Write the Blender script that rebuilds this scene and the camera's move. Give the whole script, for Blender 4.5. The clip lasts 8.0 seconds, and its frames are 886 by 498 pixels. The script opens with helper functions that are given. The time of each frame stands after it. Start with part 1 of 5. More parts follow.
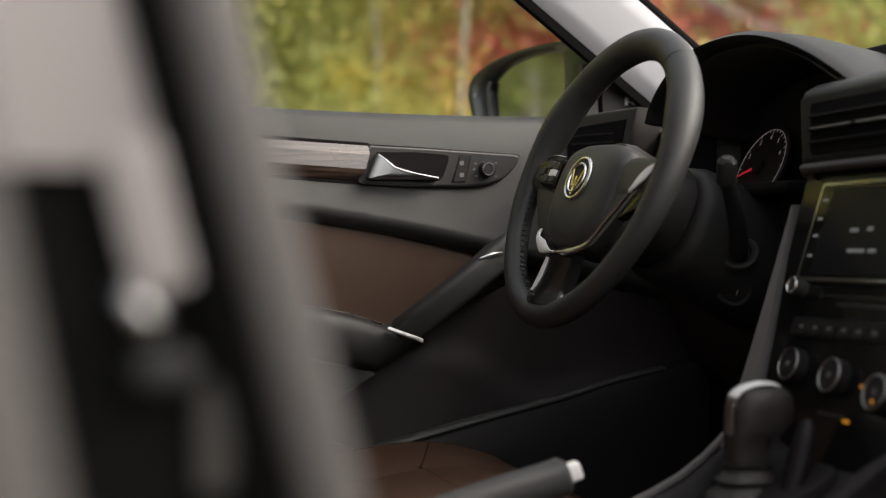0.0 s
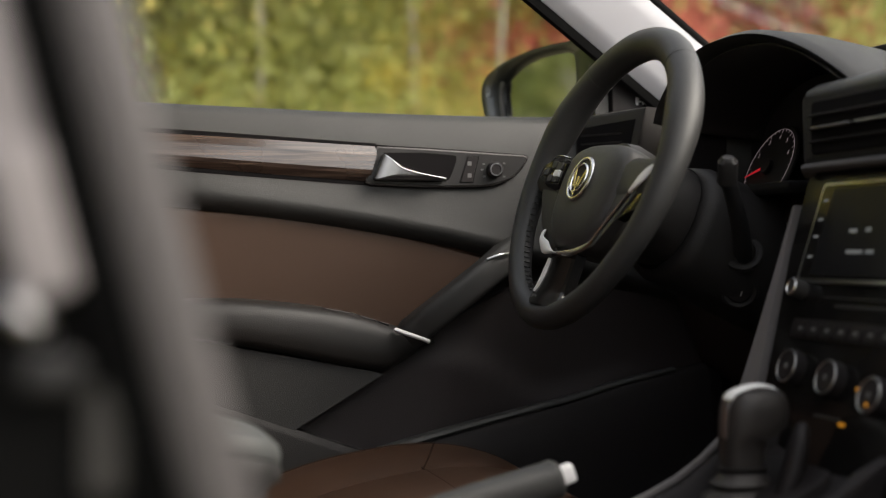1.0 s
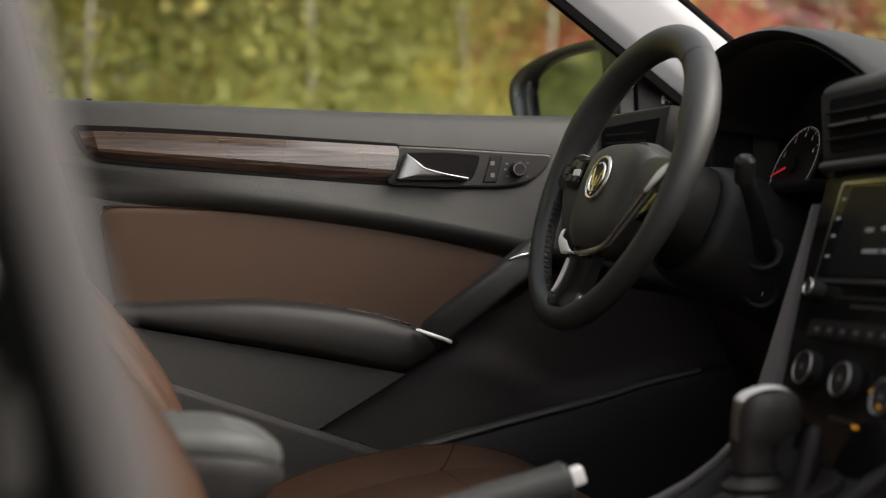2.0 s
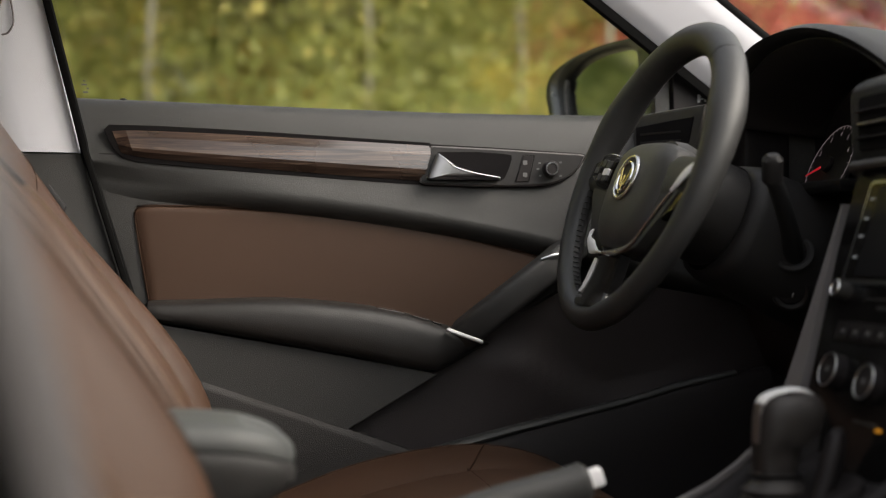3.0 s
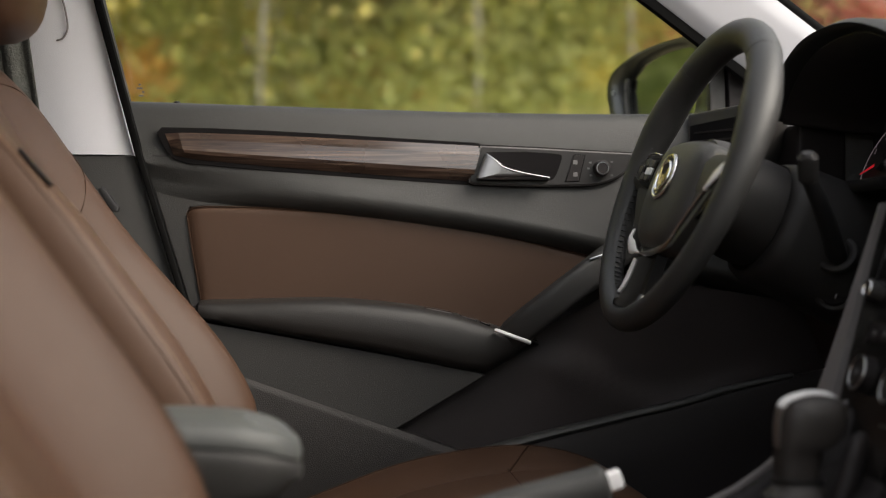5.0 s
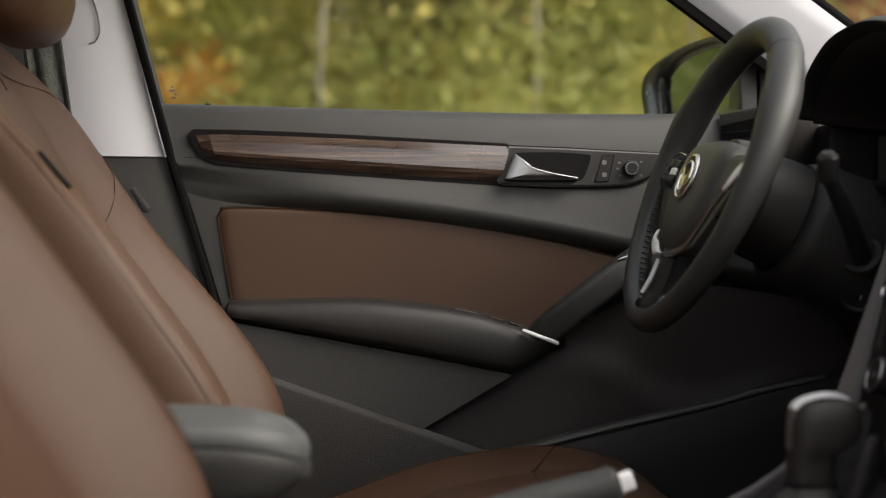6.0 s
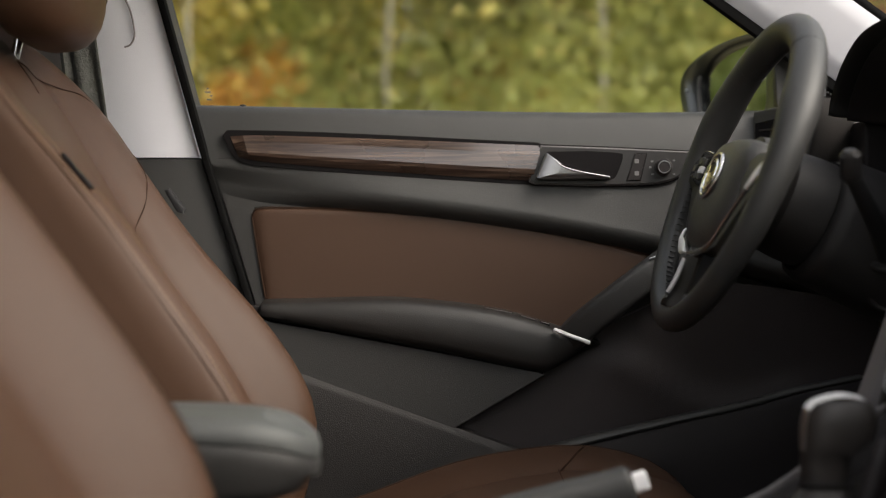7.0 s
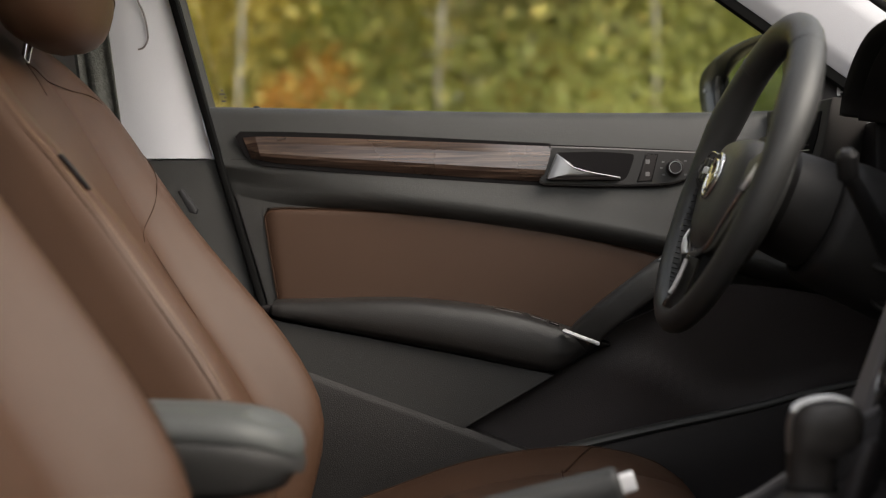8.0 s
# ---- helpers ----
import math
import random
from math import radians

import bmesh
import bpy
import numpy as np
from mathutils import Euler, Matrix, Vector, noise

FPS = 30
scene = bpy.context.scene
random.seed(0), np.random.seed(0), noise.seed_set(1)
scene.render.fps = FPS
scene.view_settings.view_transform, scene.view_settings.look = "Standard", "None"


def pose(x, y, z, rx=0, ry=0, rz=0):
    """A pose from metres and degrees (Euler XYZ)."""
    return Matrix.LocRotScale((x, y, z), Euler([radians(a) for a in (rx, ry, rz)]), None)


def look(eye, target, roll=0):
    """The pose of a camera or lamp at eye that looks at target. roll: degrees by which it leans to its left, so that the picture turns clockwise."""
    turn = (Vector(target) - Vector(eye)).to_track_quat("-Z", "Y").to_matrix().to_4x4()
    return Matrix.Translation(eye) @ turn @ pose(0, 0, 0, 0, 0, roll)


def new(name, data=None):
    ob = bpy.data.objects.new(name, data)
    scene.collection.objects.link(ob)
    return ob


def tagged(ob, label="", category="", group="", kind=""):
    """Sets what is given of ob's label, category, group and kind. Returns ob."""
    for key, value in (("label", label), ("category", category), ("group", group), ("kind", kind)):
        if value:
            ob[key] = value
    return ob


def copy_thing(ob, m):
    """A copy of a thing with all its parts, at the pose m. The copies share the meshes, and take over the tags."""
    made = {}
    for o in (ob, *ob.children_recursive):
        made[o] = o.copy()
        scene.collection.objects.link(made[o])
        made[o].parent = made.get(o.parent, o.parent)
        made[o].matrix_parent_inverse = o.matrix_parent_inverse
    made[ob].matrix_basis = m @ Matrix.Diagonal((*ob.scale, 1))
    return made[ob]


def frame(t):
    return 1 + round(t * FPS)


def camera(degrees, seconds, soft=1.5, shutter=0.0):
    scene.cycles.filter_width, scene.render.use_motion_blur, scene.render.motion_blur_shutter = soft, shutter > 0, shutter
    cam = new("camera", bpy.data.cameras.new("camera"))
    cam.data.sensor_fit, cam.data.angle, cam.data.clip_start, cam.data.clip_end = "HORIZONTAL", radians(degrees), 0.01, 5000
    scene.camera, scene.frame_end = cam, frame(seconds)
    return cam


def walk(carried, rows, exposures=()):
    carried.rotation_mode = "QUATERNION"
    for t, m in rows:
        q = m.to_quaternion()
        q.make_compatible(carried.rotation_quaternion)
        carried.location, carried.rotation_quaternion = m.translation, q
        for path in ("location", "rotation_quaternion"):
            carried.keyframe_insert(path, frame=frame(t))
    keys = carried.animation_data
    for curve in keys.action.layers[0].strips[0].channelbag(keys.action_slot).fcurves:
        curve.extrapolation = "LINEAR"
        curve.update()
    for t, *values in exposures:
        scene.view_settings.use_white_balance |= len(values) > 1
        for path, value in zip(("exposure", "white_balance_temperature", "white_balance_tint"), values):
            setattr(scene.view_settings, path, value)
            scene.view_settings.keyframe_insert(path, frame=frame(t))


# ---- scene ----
cam = camera(35.7, 8.0, 0.95)
PATH = [
    (0, (-0.632, -1.173, 0.785), (-0.063, 0.745, 0.787), -0.1),
    (0.5, (-0.61, -1.177, 0.785), (-0.07, 0.749, 0.788), -0.1),
    (1, (-0.584, -1.182, 0.786), (-0.074, 0.752, 0.788), -0.1),
    (1.5, (-0.559, -1.185, 0.786), (-0.086, 0.758, 0.788), -0.2),
    (3, (-0.496, -1.189, 0.784), (-0.152, 0.781, 0.788), -0.0),
    (3.5, (-0.469, -1.194, 0.784), (-0.169, 0.783, 0.788), -0.0),
    (4, (-0.439, -1.197, 0.783), (-0.184, 0.787, 0.788), 0.0),
    (4.5, (-0.42, -1.199, 0.783), (-0.206, 0.789, 0.788), 0.0),
    (6, (-0.349, -1.208, 0.784), (-0.271, 0.79, 0.789), -0.0),
    (6.5, (-0.325, -1.213, 0.784), (-0.298, 0.787, 0.788), 0.0),
    (7, (-0.293, -1.214, 0.785), (-0.32, 0.786, 0.788), -0.1),
    (7.5, (-0.258, -1.216, 0.782), (-0.333, 0.783, 0.789), -0.0),
    (8, (-0.225, -1.216, 0.783), (-0.338, 0.781, 0.789), -0.0),
]
walk(cam, [(t, look(e, g, r)) for t, e, g, r in PATH], [(0, 1.70, 7050, 13), (8, 1.70, 7050, 13)])

cam.data.dof.use_dof = True
cam.data.dof.focus_distance = 1.78
cam.data.dof.aperture_fstop = 2.8

# ---- world, sun ----
world = bpy.data.worlds.new("overcast_sky")
scene.world = world
world.use_nodes = True
wn = world.node_tree.nodes
sky = wn.new("ShaderNodeTexSky")
sky.sky_type = "NISHITA"
sky.sun_disc = False
sky.sun_elevation = radians(40)
sky.sun_rotation = radians(122)
sky.air_density, sky.dust_density, sky.ozone_density = 1.0, 4.0, 1.0
wn["Background"].inputs["Strength"].default_value = 0.15
veil = wn.new("ShaderNodeHueSaturation")          # thin cloud takes most of the blue out of the sky
veil.inputs["Saturation"].default_value = 0.4
world.node_tree.links.new(sky.outputs[0], veil.inputs["Color"])
world.node_tree.links.new(veil.outputs[0], wn["Background"].inputs["Color"])
sun_data = bpy.data.lights.new("sun", "SUN")
sun_data.energy, sun_data.angle, sun_data.color = 0.45, radians(40), (1.0, 1.0, 1.0)
sun = new("sun", sun_data)
sun.matrix_world = look((7.13, -4.46, 7.06), (0, 0, 0))

# ---- materials ----


def mat(name, color, rough=0.5, metal=0.0, grain=0.0, scale=200.0, vary=0.15, vary_scale=6.0, coat=0.0, spec=0.5, kind="noise"):
    """A surface with broad colour drift, fine relief and uneven gloss."""
    m = bpy.data.materials.new(name)
    m.use_nodes = True
    n, l = m.node_tree.nodes, m.node_tree.links
    b = n["Principled BSDF"]
    b.inputs["Metallic"].default_value = metal
    b.inputs["Coat Weight"].default_value = coat
    b.inputs["Coat Roughness"].default_value = 0.06
    b.inputs["Specular IOR Level"].default_value = spec
    tc = n.new("ShaderNodeTexCoord")
    big = n.new("ShaderNodeTexNoise")
    big.inputs["Scale"].default_value, big.inputs["Detail"].default_value = vary_scale, 5
    l.new(tc.outputs["Object"], big.inputs["Vector"])
    ramp = n.new("ShaderNodeMixRGB")
    ramp.inputs[1].default_value = (*[c * (1 - vary) for c in color], 1)
    ramp.inputs[2].default_value = (*[min(1, c * (1 + vary)) for c in color], 1)
    l.new(big.outputs[0], ramp.inputs[0])
    l.new(ramp.outputs[0], b.inputs["Base Color"])
    rr = n.new("ShaderNodeMapRange")
    rr.inputs["To Min"].default_value, rr.inputs["To Max"].default_value = max(0.02, rough - 0.07), min(1, rough + 0.07)
    l.new(big.outputs[0], rr.inputs["Value"])
    l.new(rr.outputs[0], b.inputs["Roughness"])
    if grain > 0:
        if kind == "voronoi":
            fine = n.new("ShaderNodeTexVoronoi")
            fine.feature = "DISTANCE_TO_EDGE"
            fine.inputs["Scale"].default_value = scale
            out = fine.outputs["Distance"]
        else:
            fine = n.new("ShaderNodeTexNoise")
            fine.inputs["Scale"].default_value, fine.inputs["Detail"].default_value = scale, 3
            out = fine.outputs[0]
        l.new(tc.outputs["Object"], fine.inputs["Vector"])
        bump = n.new("ShaderNodeBump")
        bump.inputs["Strength"].default_value, bump.inputs["Distance"].default_value = grain, 0.002
        l.new(out, bump.inputs["Height"])
        l.new(bump.outputs[0], b.inputs["Normal"])
    return m


def wood_mat():
    m = mat("walnut_veneer", (0.09, 0.045, 0.028), 0.28, coat=1.0)
    m.node_tree.nodes["Principled BSDF"].inputs["Coat Roughness"].default_value = 0.17
    m.node_tree.nodes["Principled BSDF"].inputs["Coat IOR"].default_value = 1.66
    n, l = m.node_tree.nodes, m.node_tree.links
    tc = n.new("ShaderNodeTexCoord")
    mp = n.new("ShaderNodeMapping")
    mp.inputs["Scale"].default_value = (5, 60, 150)
    l.new(tc.outputs["Object"], mp.inputs["Vector"])
    g = n.new("ShaderNodeTexNoise")
    g.inputs["Scale"].default_value, g.inputs["Detail"].default_value, g.inputs["Roughness"].default_value = 1.6, 7, 0.65
    g.inputs["Distortion"].default_value = 0.6
    l.new(mp.outputs[0], g.inputs["Vector"])
    r = n.new("ShaderNodeValToRGB")
    e = r.color_ramp.elements
    e[0].position, e[0].color = 0.33, (0.014, 0.009, 0.007, 1)
    e[1].position, e[1].color = 0.68, (0.105, 0.070, 0.050, 1)
    mid = e.new(0.5)
    mid.color = (0.042, 0.026, 0.019, 1)
    l.new(g.outputs[0], r.inputs[0])
    l.new(r.outputs[0], n["Principled BSDF"].inputs["Base Color"])
    return m


def glow(name, color, strength):
    m = bpy.data.materials.new(name)
    m.use_nodes = True
    b = m.node_tree.nodes["Principled BSDF"]
    b.inputs["Base Color"].default_value = (*[c * 0.3 for c in color], 1)
    b.inputs["Emission Color"].default_value = (*color, 1)
    b.inputs["Emission Strength"].default_value = strength
    return m


def glass_mat(name, tint=(0.97, 0.985, 0.975)):
    """Thin clear glass: see-through, with a mirror gloss that grows at a slant."""
    m = bpy.data.materials.new(name)
    m.use_nodes = True
    n, l = m.node_tree.nodes, m.node_tree.links
    t = n.new("ShaderNodeBsdfTransparent")
    t.inputs[0].default_value = (*tint, 1)
    g = n.new("ShaderNodeBsdfGlossy")
    g.inputs["Roughness"].default_value = 0.01
    lw = n.new("ShaderNodeLayerWeight")
    lw.inputs["Blend"].default_value = 0.5
    pw = n.new("ShaderNodeMath")
    pw.operation = "POWER"
    pw.inputs[1].default_value = 5.0
    l.new(lw.outputs["Facing"], pw.inputs[0])
    fr = n.new("ShaderNodeMath")
    fr.operation = "MULTIPLY_ADD"
    fr.inputs[1].default_value, fr.inputs[2].default_value = 0.3, 0.02
    l.new(pw.outputs[0], fr.inputs[0])
    ms = n.new("ShaderNodeMixShader")
    l.new(fr.outputs[0], ms.inputs[0])
    l.new(t.outputs[0], ms.inputs[1])
    l.new(g.outputs[0], ms.inputs[2])
    l.new(ms.outputs[0], n["Material Output"].inputs["Surface"])
    return m


def leaf_mat(name, a, b_col):
    """Leaves: colour drifts from clump to clump and leaf to leaf; light comes through them."""
    m = bpy.data.materials.new(name)
    m.use_nodes = True
    n, l = m.node_tree.nodes, m.node_tree.links
    b = n["Principled BSDF"]
    b.inputs["Roughness"].default_value = 0.55
    geo = n.new("ShaderNodeNewGeometry")
    tc = n.new("ShaderNodeTexCoord")
    no = n.new("ShaderNodeTexNoise")
    no.inputs["Scale"].default_value, no.inputs["Detail"].default_value = 0.7, 4
    l.new(tc.outputs["Object"], no.inputs["Vector"])
    mx = n.new("ShaderNodeMath")
    mx.operation = "MULTIPLY_ADD"
    mx.inputs[1].default_value, mx.inputs[2].default_value = 0.3, -0.15
    l.new(geo.outputs["Random Per Island"], mx.inputs[0])
    oi = n.new("ShaderNodeObjectInfo")
    tone = n.new("ShaderNodeMath")
    tone.operation = "MULTIPLY_ADD"
    tone.inputs[1].default_value, tone.inputs[2].default_value = 0.50, -0.25
    l.new(oi.outputs["Random"], tone.inputs[0])
    own = n.new("ShaderNodeMath")
    own.operation = "ADD"
    l.new(tone.outputs[0], own.inputs[0])
    l.new(mx.outputs[0], own.inputs[1])
    ad = n.new("ShaderNodeMath")
    ad.operation = "ADD"
    l.new(own.outputs[0], ad.inputs[0])
    l.new(no.outputs[0], ad.inputs[1])
    r = n.new("ShaderNodeValToRGB")
    r.color_ramp.elements[0].position, r.color_ramp.elements[0].color = 0.36, (*a, 1)
    r.color_ramp.elements[1].position, r.color_ramp.elements[1].color = 0.66, (*b_col, 1)
    l.new(ad.outputs[0], r.inputs[0])
    l.new(r.outputs[0], b.inputs["Base Color"])
    tr = n.new("ShaderNodeBsdfTranslucent")
    l.new(r.outputs[0], tr.inputs["Color"])
    ms = n.new("ShaderNodeMixShader")
    ms.inputs[0].default_value = 0.65
    l.new(b.outputs[0], ms.inputs[1])
    l.new(tr.outputs[0], ms.inputs[2])
    l.new(ms.outputs[0], n["Material Output"].inputs["Surface"])
    return m


PLASTIC = mat("grained_charcoal_plastic", (0.0238, 0.0236, 0.0224), 0.54, grain=0.32, scale=620, kind="voronoi", vary=0.14)
PLASTIC_DARK = mat("dark_grained_plastic", (0.0285, 0.0265, 0.0250), 0.55, grain=0.14, scale=380, kind="voronoi", vary=0.15)
SOFT = mat("soft_touch_charcoal", (0.0222, 0.0228, 0.0216), 0.47, grain=0.32, scale=680, kind="voronoi", vary=0.12)
# near-black whose colour stands in for the shade inside recesses
DEEP = mat("recess_shade_black", (0.008, 0.0072, 0.0076), 0.9, spec=0.1)
CONSOLE = mat("black_console_plastic", (0.034, 0.0225, 0.0192), 0.6, grain=0.25, scale=380, kind="voronoi", vary=0.15, spec=0.3)
VENT_SKIN = mat("black_vent_housing_skin", (0.017, 0.0168, 0.0164), 0.55, grain=0.25, scale=600, kind="voronoi", vary=0.14, spec=0.35)
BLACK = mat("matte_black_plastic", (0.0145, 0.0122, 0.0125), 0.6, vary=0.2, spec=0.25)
GLOSS = mat("gloss_black_lacquer", (0.008, 0.0075, 0.007), 0.16, coat=0.0, vary=0.2, spec=0.32)
KICK = mat("black_grained_door_plastic", (0.0280, 0.0228, 0.0235), 0.55, grain=0.2, scale=380, kind="voronoi", vary=0.2, vary_scale=8, spec=0.35)
POCKET = mat("dark_grained_pocket_plastic", (0.0175, 0.0160, 0.0156), 0.56, grain=0.4, scale=420, kind="voronoi", vary=0.18, vary_scale=10, spec=0.28)
RUBBER = mat("black_rubber", (0.012, 0.012, 0.013), 0.65, vary=0.2)
LEATHER = mat("tan_brown_leather", (0.0540, 0.0280, 0.0165), 0.46, grain=0.2, scale=750, kind="voronoi", vary=0.16, vary_scale=6, spec=0.22)
LEATHER_PAD = mat("brown_leather_pad", (0.049, 0.0252, 0.0146), 0.55, grain=0.25, scale=900, kind="voronoi", vary=0.14, vary_scale=4, spec=0.32)
WHEEL_LEATHER = mat("black_wheel_leather", (0.0305, 0.0310, 0.0306), 0.47, grain=0.2, scale=600, kind="voronoi", vary=0.15, spec=0.4)
COLUMN = mat("charcoal_column_plastic", (0.0180, 0.0168, 0.0168), 0.55, grain=0.2, scale=420, kind="voronoi", vary=0.15, spec=0.3)
REST = mat("black_door_armrest_skin", (0.0150, 0.0138, 0.0128), 0.44, grain=0.25, scale=700, kind="voronoi", vary=0.16, spec=0.42)
GRIP = mat("charcoal_grip_leather", (0.036, 0.0365, 0.035), 0.5, grain=0.2, scale=700, kind="voronoi", vary=0.12)
KNOB_LEATHER = mat("black_knob_leather", (0.026, 0.0225, 0.0205), 0.45, grain=0.2, scale=600, kind="voronoi", vary=0.15, spec=0.4)
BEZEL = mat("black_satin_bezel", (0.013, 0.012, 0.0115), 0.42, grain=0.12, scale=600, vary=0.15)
ARM_LEATHER = mat("charcoal_armrest_leather", (0.056, 0.060, 0.058), 0.58, grain=0.12, scale=600, kind="voronoi", vary=0.1)
THREAD = mat("tan_thread", (0.20, 0.14, 0.09), 0.8)
SEAM = mat("dark_seam", (0.034, 0.019, 0.0125), 0.85, spec=0.08)
CHROME = mat("brushed_chrome", (0.72, 0.72, 0.73), 0.16, metal=1.0, vary=0.06)
SATIN = mat("satin_silver", (0.55, 0.56, 0.57), 0.3, metal=1.0, vary=0.06)
BRONZE = mat("bronze_badge_metal", (0.55, 0.46, 0.24), 0.25, metal=1.0, vary=0.1)
WOOD = wood_mat()
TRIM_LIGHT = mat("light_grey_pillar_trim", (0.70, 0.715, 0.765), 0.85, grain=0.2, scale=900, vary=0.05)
# same trim as TRIM_LIGHT, darkened to hold the windscreen pillar's shade
TRIM_SHADED = mat("shaded_windscreen_pillar_trim", (0.50, 0.505, 0.54), 0.85, grain=0.2, scale=900, vary=0.05)
SEAL = mat("black_weather_seal", (0.005, 0.005, 0.005), 0.8, vary=0.2, spec=0.04)
CHROME_DIM = mat("smoked_chrome_edge", (0.52, 0.52, 0.53), 0.22, metal=1.0, vary=0.1)
HANDLE = mat("satin_handle_metal", (0.38, 0.38, 0.39), 0.33, metal=1.0, vary=0.08)
SILVER = mat("silver_painted_plastic", (0.82, 0.82, 0.82), 0.3, metal=0.0, vary=0.06)
TAUPE = mat("taupe_door_seal", (0.064, 0.0585, 0.0585), 0.65, grain=0.1, scale=300, vary=0.08)
PILLAR_GREY = mat("mid_grey_pillar_parts", (0.22, 0.204, 0.206), 0.7, vary=0.05)
CARPET = mat("black_carpet", (0.010, 0.010, 0.010), 0.95, grain=0.6, scale=500)
PAINT = mat("dark_blue_black_paint", (0.011, 0.012, 0.013), 0.3, coat=0.6, vary=0.1)
WEBBING = mat("dark_grey_belt_webbing", (0.078, 0.080, 0.073), 0.8, grain=0.9, scale=260, vary=0.55, vary_scale=130)
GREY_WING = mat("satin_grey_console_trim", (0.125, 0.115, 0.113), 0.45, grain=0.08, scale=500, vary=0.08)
GLASS = glass_mat("clear_glass")
GLASS_TINT = glass_mat("light_dimming_glass", (0.62, 0.66, 0.64))
MIRROR = mat("mirror_glass", (0.42, 0.42, 0.42), 0.03, metal=1.0, vary=0.02)
SCREEN = mat("dark_screen_glass", (0.012, 0.012, 0.013), 0.30, vary=0.3, vary_scale=10, spec=0.12)
WHITE_MARK = mat("white_print", (0.7, 0.7, 0.7), 0.5)
GREY_MARK = mat("grey_print", (0.12, 0.12, 0.12), 0.5)
RED_GLOW = glow("red_needle_glow", (0.9, 0.03, 0.05), 0.09)
WHITE_GLOW = glow("white_dial_glow", (0.8, 0.66, 0.74), 0.035)
AMBER = glow("amber_light", (1.0, 0.42, 0.03), 0.10)
ICON = glow("pale_icon_glow", (0.55, 0.6, 0.62), 0.03)
BARK = mat("grey_brown_bark", (0.12, 0.10, 0.075), 0.9, grain=0.8, scale=25, vary=0.35, vary_scale=3)
BIRCH = mat("pale_birch_bark", (0.29, 0.28, 0.235), 0.8, grain=0.5, scale=20, vary=0.25, vary_scale=4)
LEAF_LIME = leaf_mat("yellow_green_leaves", (0.345, 0.38, 0.13), (0.92, 0.81, 0.29))
LEAF_GOLD = leaf_mat("golden_leaves", (0.56, 0.45, 0.17), (0.92, 0.72, 0.28))
LEAF_OLIVE = leaf_mat("olive_green_leaves", (0.25, 0.325, 0.12), (0.58, 0.61, 0.24))
LEAF_RED = leaf_mat("red_maple_leaves", (0.36, 0.085, 0.075), (0.66, 0.21, 0.17))
LEAF_ORANGE = leaf_mat("orange_leaves", (0.30, 0.18, 0.05), (0.62, 0.36, 0.10))
GRASS = mat("autumn_grass", (0.17, 0.155, 0.085), 0.95, grain=0.8, scale=40, vary=0.4, vary_scale=1.5)
BRICK = mat("weathered_pink_brick", (0.33, 0.19, 0.15), 0.9, grain=0.4, scale=30, vary=0.2, vary_scale=2)

# ---- modelling helpers ----


def part(name, bm, material, parent=None, label="", smooth=True, angle=40):
    me = bpy.data.meshes.new(name)
    bmesh.ops.recalc_face_normals(bm, faces=bm.faces)
    bm.to_mesh(me)
    bm.free()
    me.materials.append(material)
    if smooth:
        me.shade_smooth()
        me.set_sharp_from_angle(angle=radians(angle))
    ob = new(name, me)
    if smooth and len(me.vertices) < 2500:
        ob.modifiers.new("flat_faces", "WEIGHTED_NORMAL").keep_sharp = True
    if parent:
        ob.parent = parent
    if label:
        ob["label"] = label
    return ob


def thing(name, label, category, group="", kind=""):
    return tagged(new(name), label, category, group, kind)


def nest(top, table):
    """Moves small pieces under the part of the same thing that they belong to; the n-th piece goes to the n-th such part."""
    def named(word):
        return [o for o in top.children if o.name.split(".")[0] == word]
    for child, owner in table.items():
        owners = named(owner)
        kids = named(child)
        for n, o in enumerate(kids):
            o.parent = owners[min(n * len(owners) // max(1, len(kids)), len(owners) - 1)]


def cr(pts, n=8):
    """A smooth curve through the points."""
    p = [Vector(q) for q in pts]
    p = [2 * p[0] - p[1]] + p + [2 * p[-1] - p[-2]]
    out = []
    for i in range(1, len(p) - 2):
        for k in range(n):
            t = k / n
            a, b, c, d = p[i - 1], p[i], p[i + 1], p[i + 2]
            out.append(0.5 * ((2 * b) + (c - a) * t + (2 * a - 5 * b + 4 * c - d) * t * t + (3 * b - a - 3 * c + d) * t ** 3))
    out.append(p[-2].copy())
    return out


def f1(pts):
    """A smooth function from pairs (x, value)."""
    xs, vs = [p[0] for p in pts], [p[1] for p in pts]

    def g(x):
        x = min(max(x, xs[0]), xs[-1])
        i = max(k for k in range(len(xs) - 1) if xs[k] <= x)
        t = (x - xs[i]) / (xs[i + 1] - xs[i])
        m0 = (vs[i + 1] - vs[max(i - 1, 0)]) / (xs[i + 1] - xs[max(i - 1, 0)])
        j = min(i + 2, len(xs) - 1)
        m1 = (vs[j] - vs[i]) / (xs[j] - xs[i])
        h = xs[i + 1] - xs[i]
        return (2 * t ** 3 - 3 * t * t + 1) * vs[i] + (t ** 3 - 2 * t * t + t) * h * m0 + (3 * t * t - 2 * t ** 3) * vs[i + 1] + (t ** 3 - t * t) * h * m1

    return g


def loft(rings, closed=True, caps=True, bm=None):
    bm = bm or bmesh.new()
    vs = [[bm.verts.new(p) for p in r] for r in rings]
    n = len(vs[0])
    for a, b in zip(vs, vs[1:]):
        for i in range(n if closed else n - 1):
            j = (i + 1) % n
            bm.faces.new((a[i], a[j], b[j], b[i]))
    if caps and closed:
        bm.faces.new(vs[0][::-1])
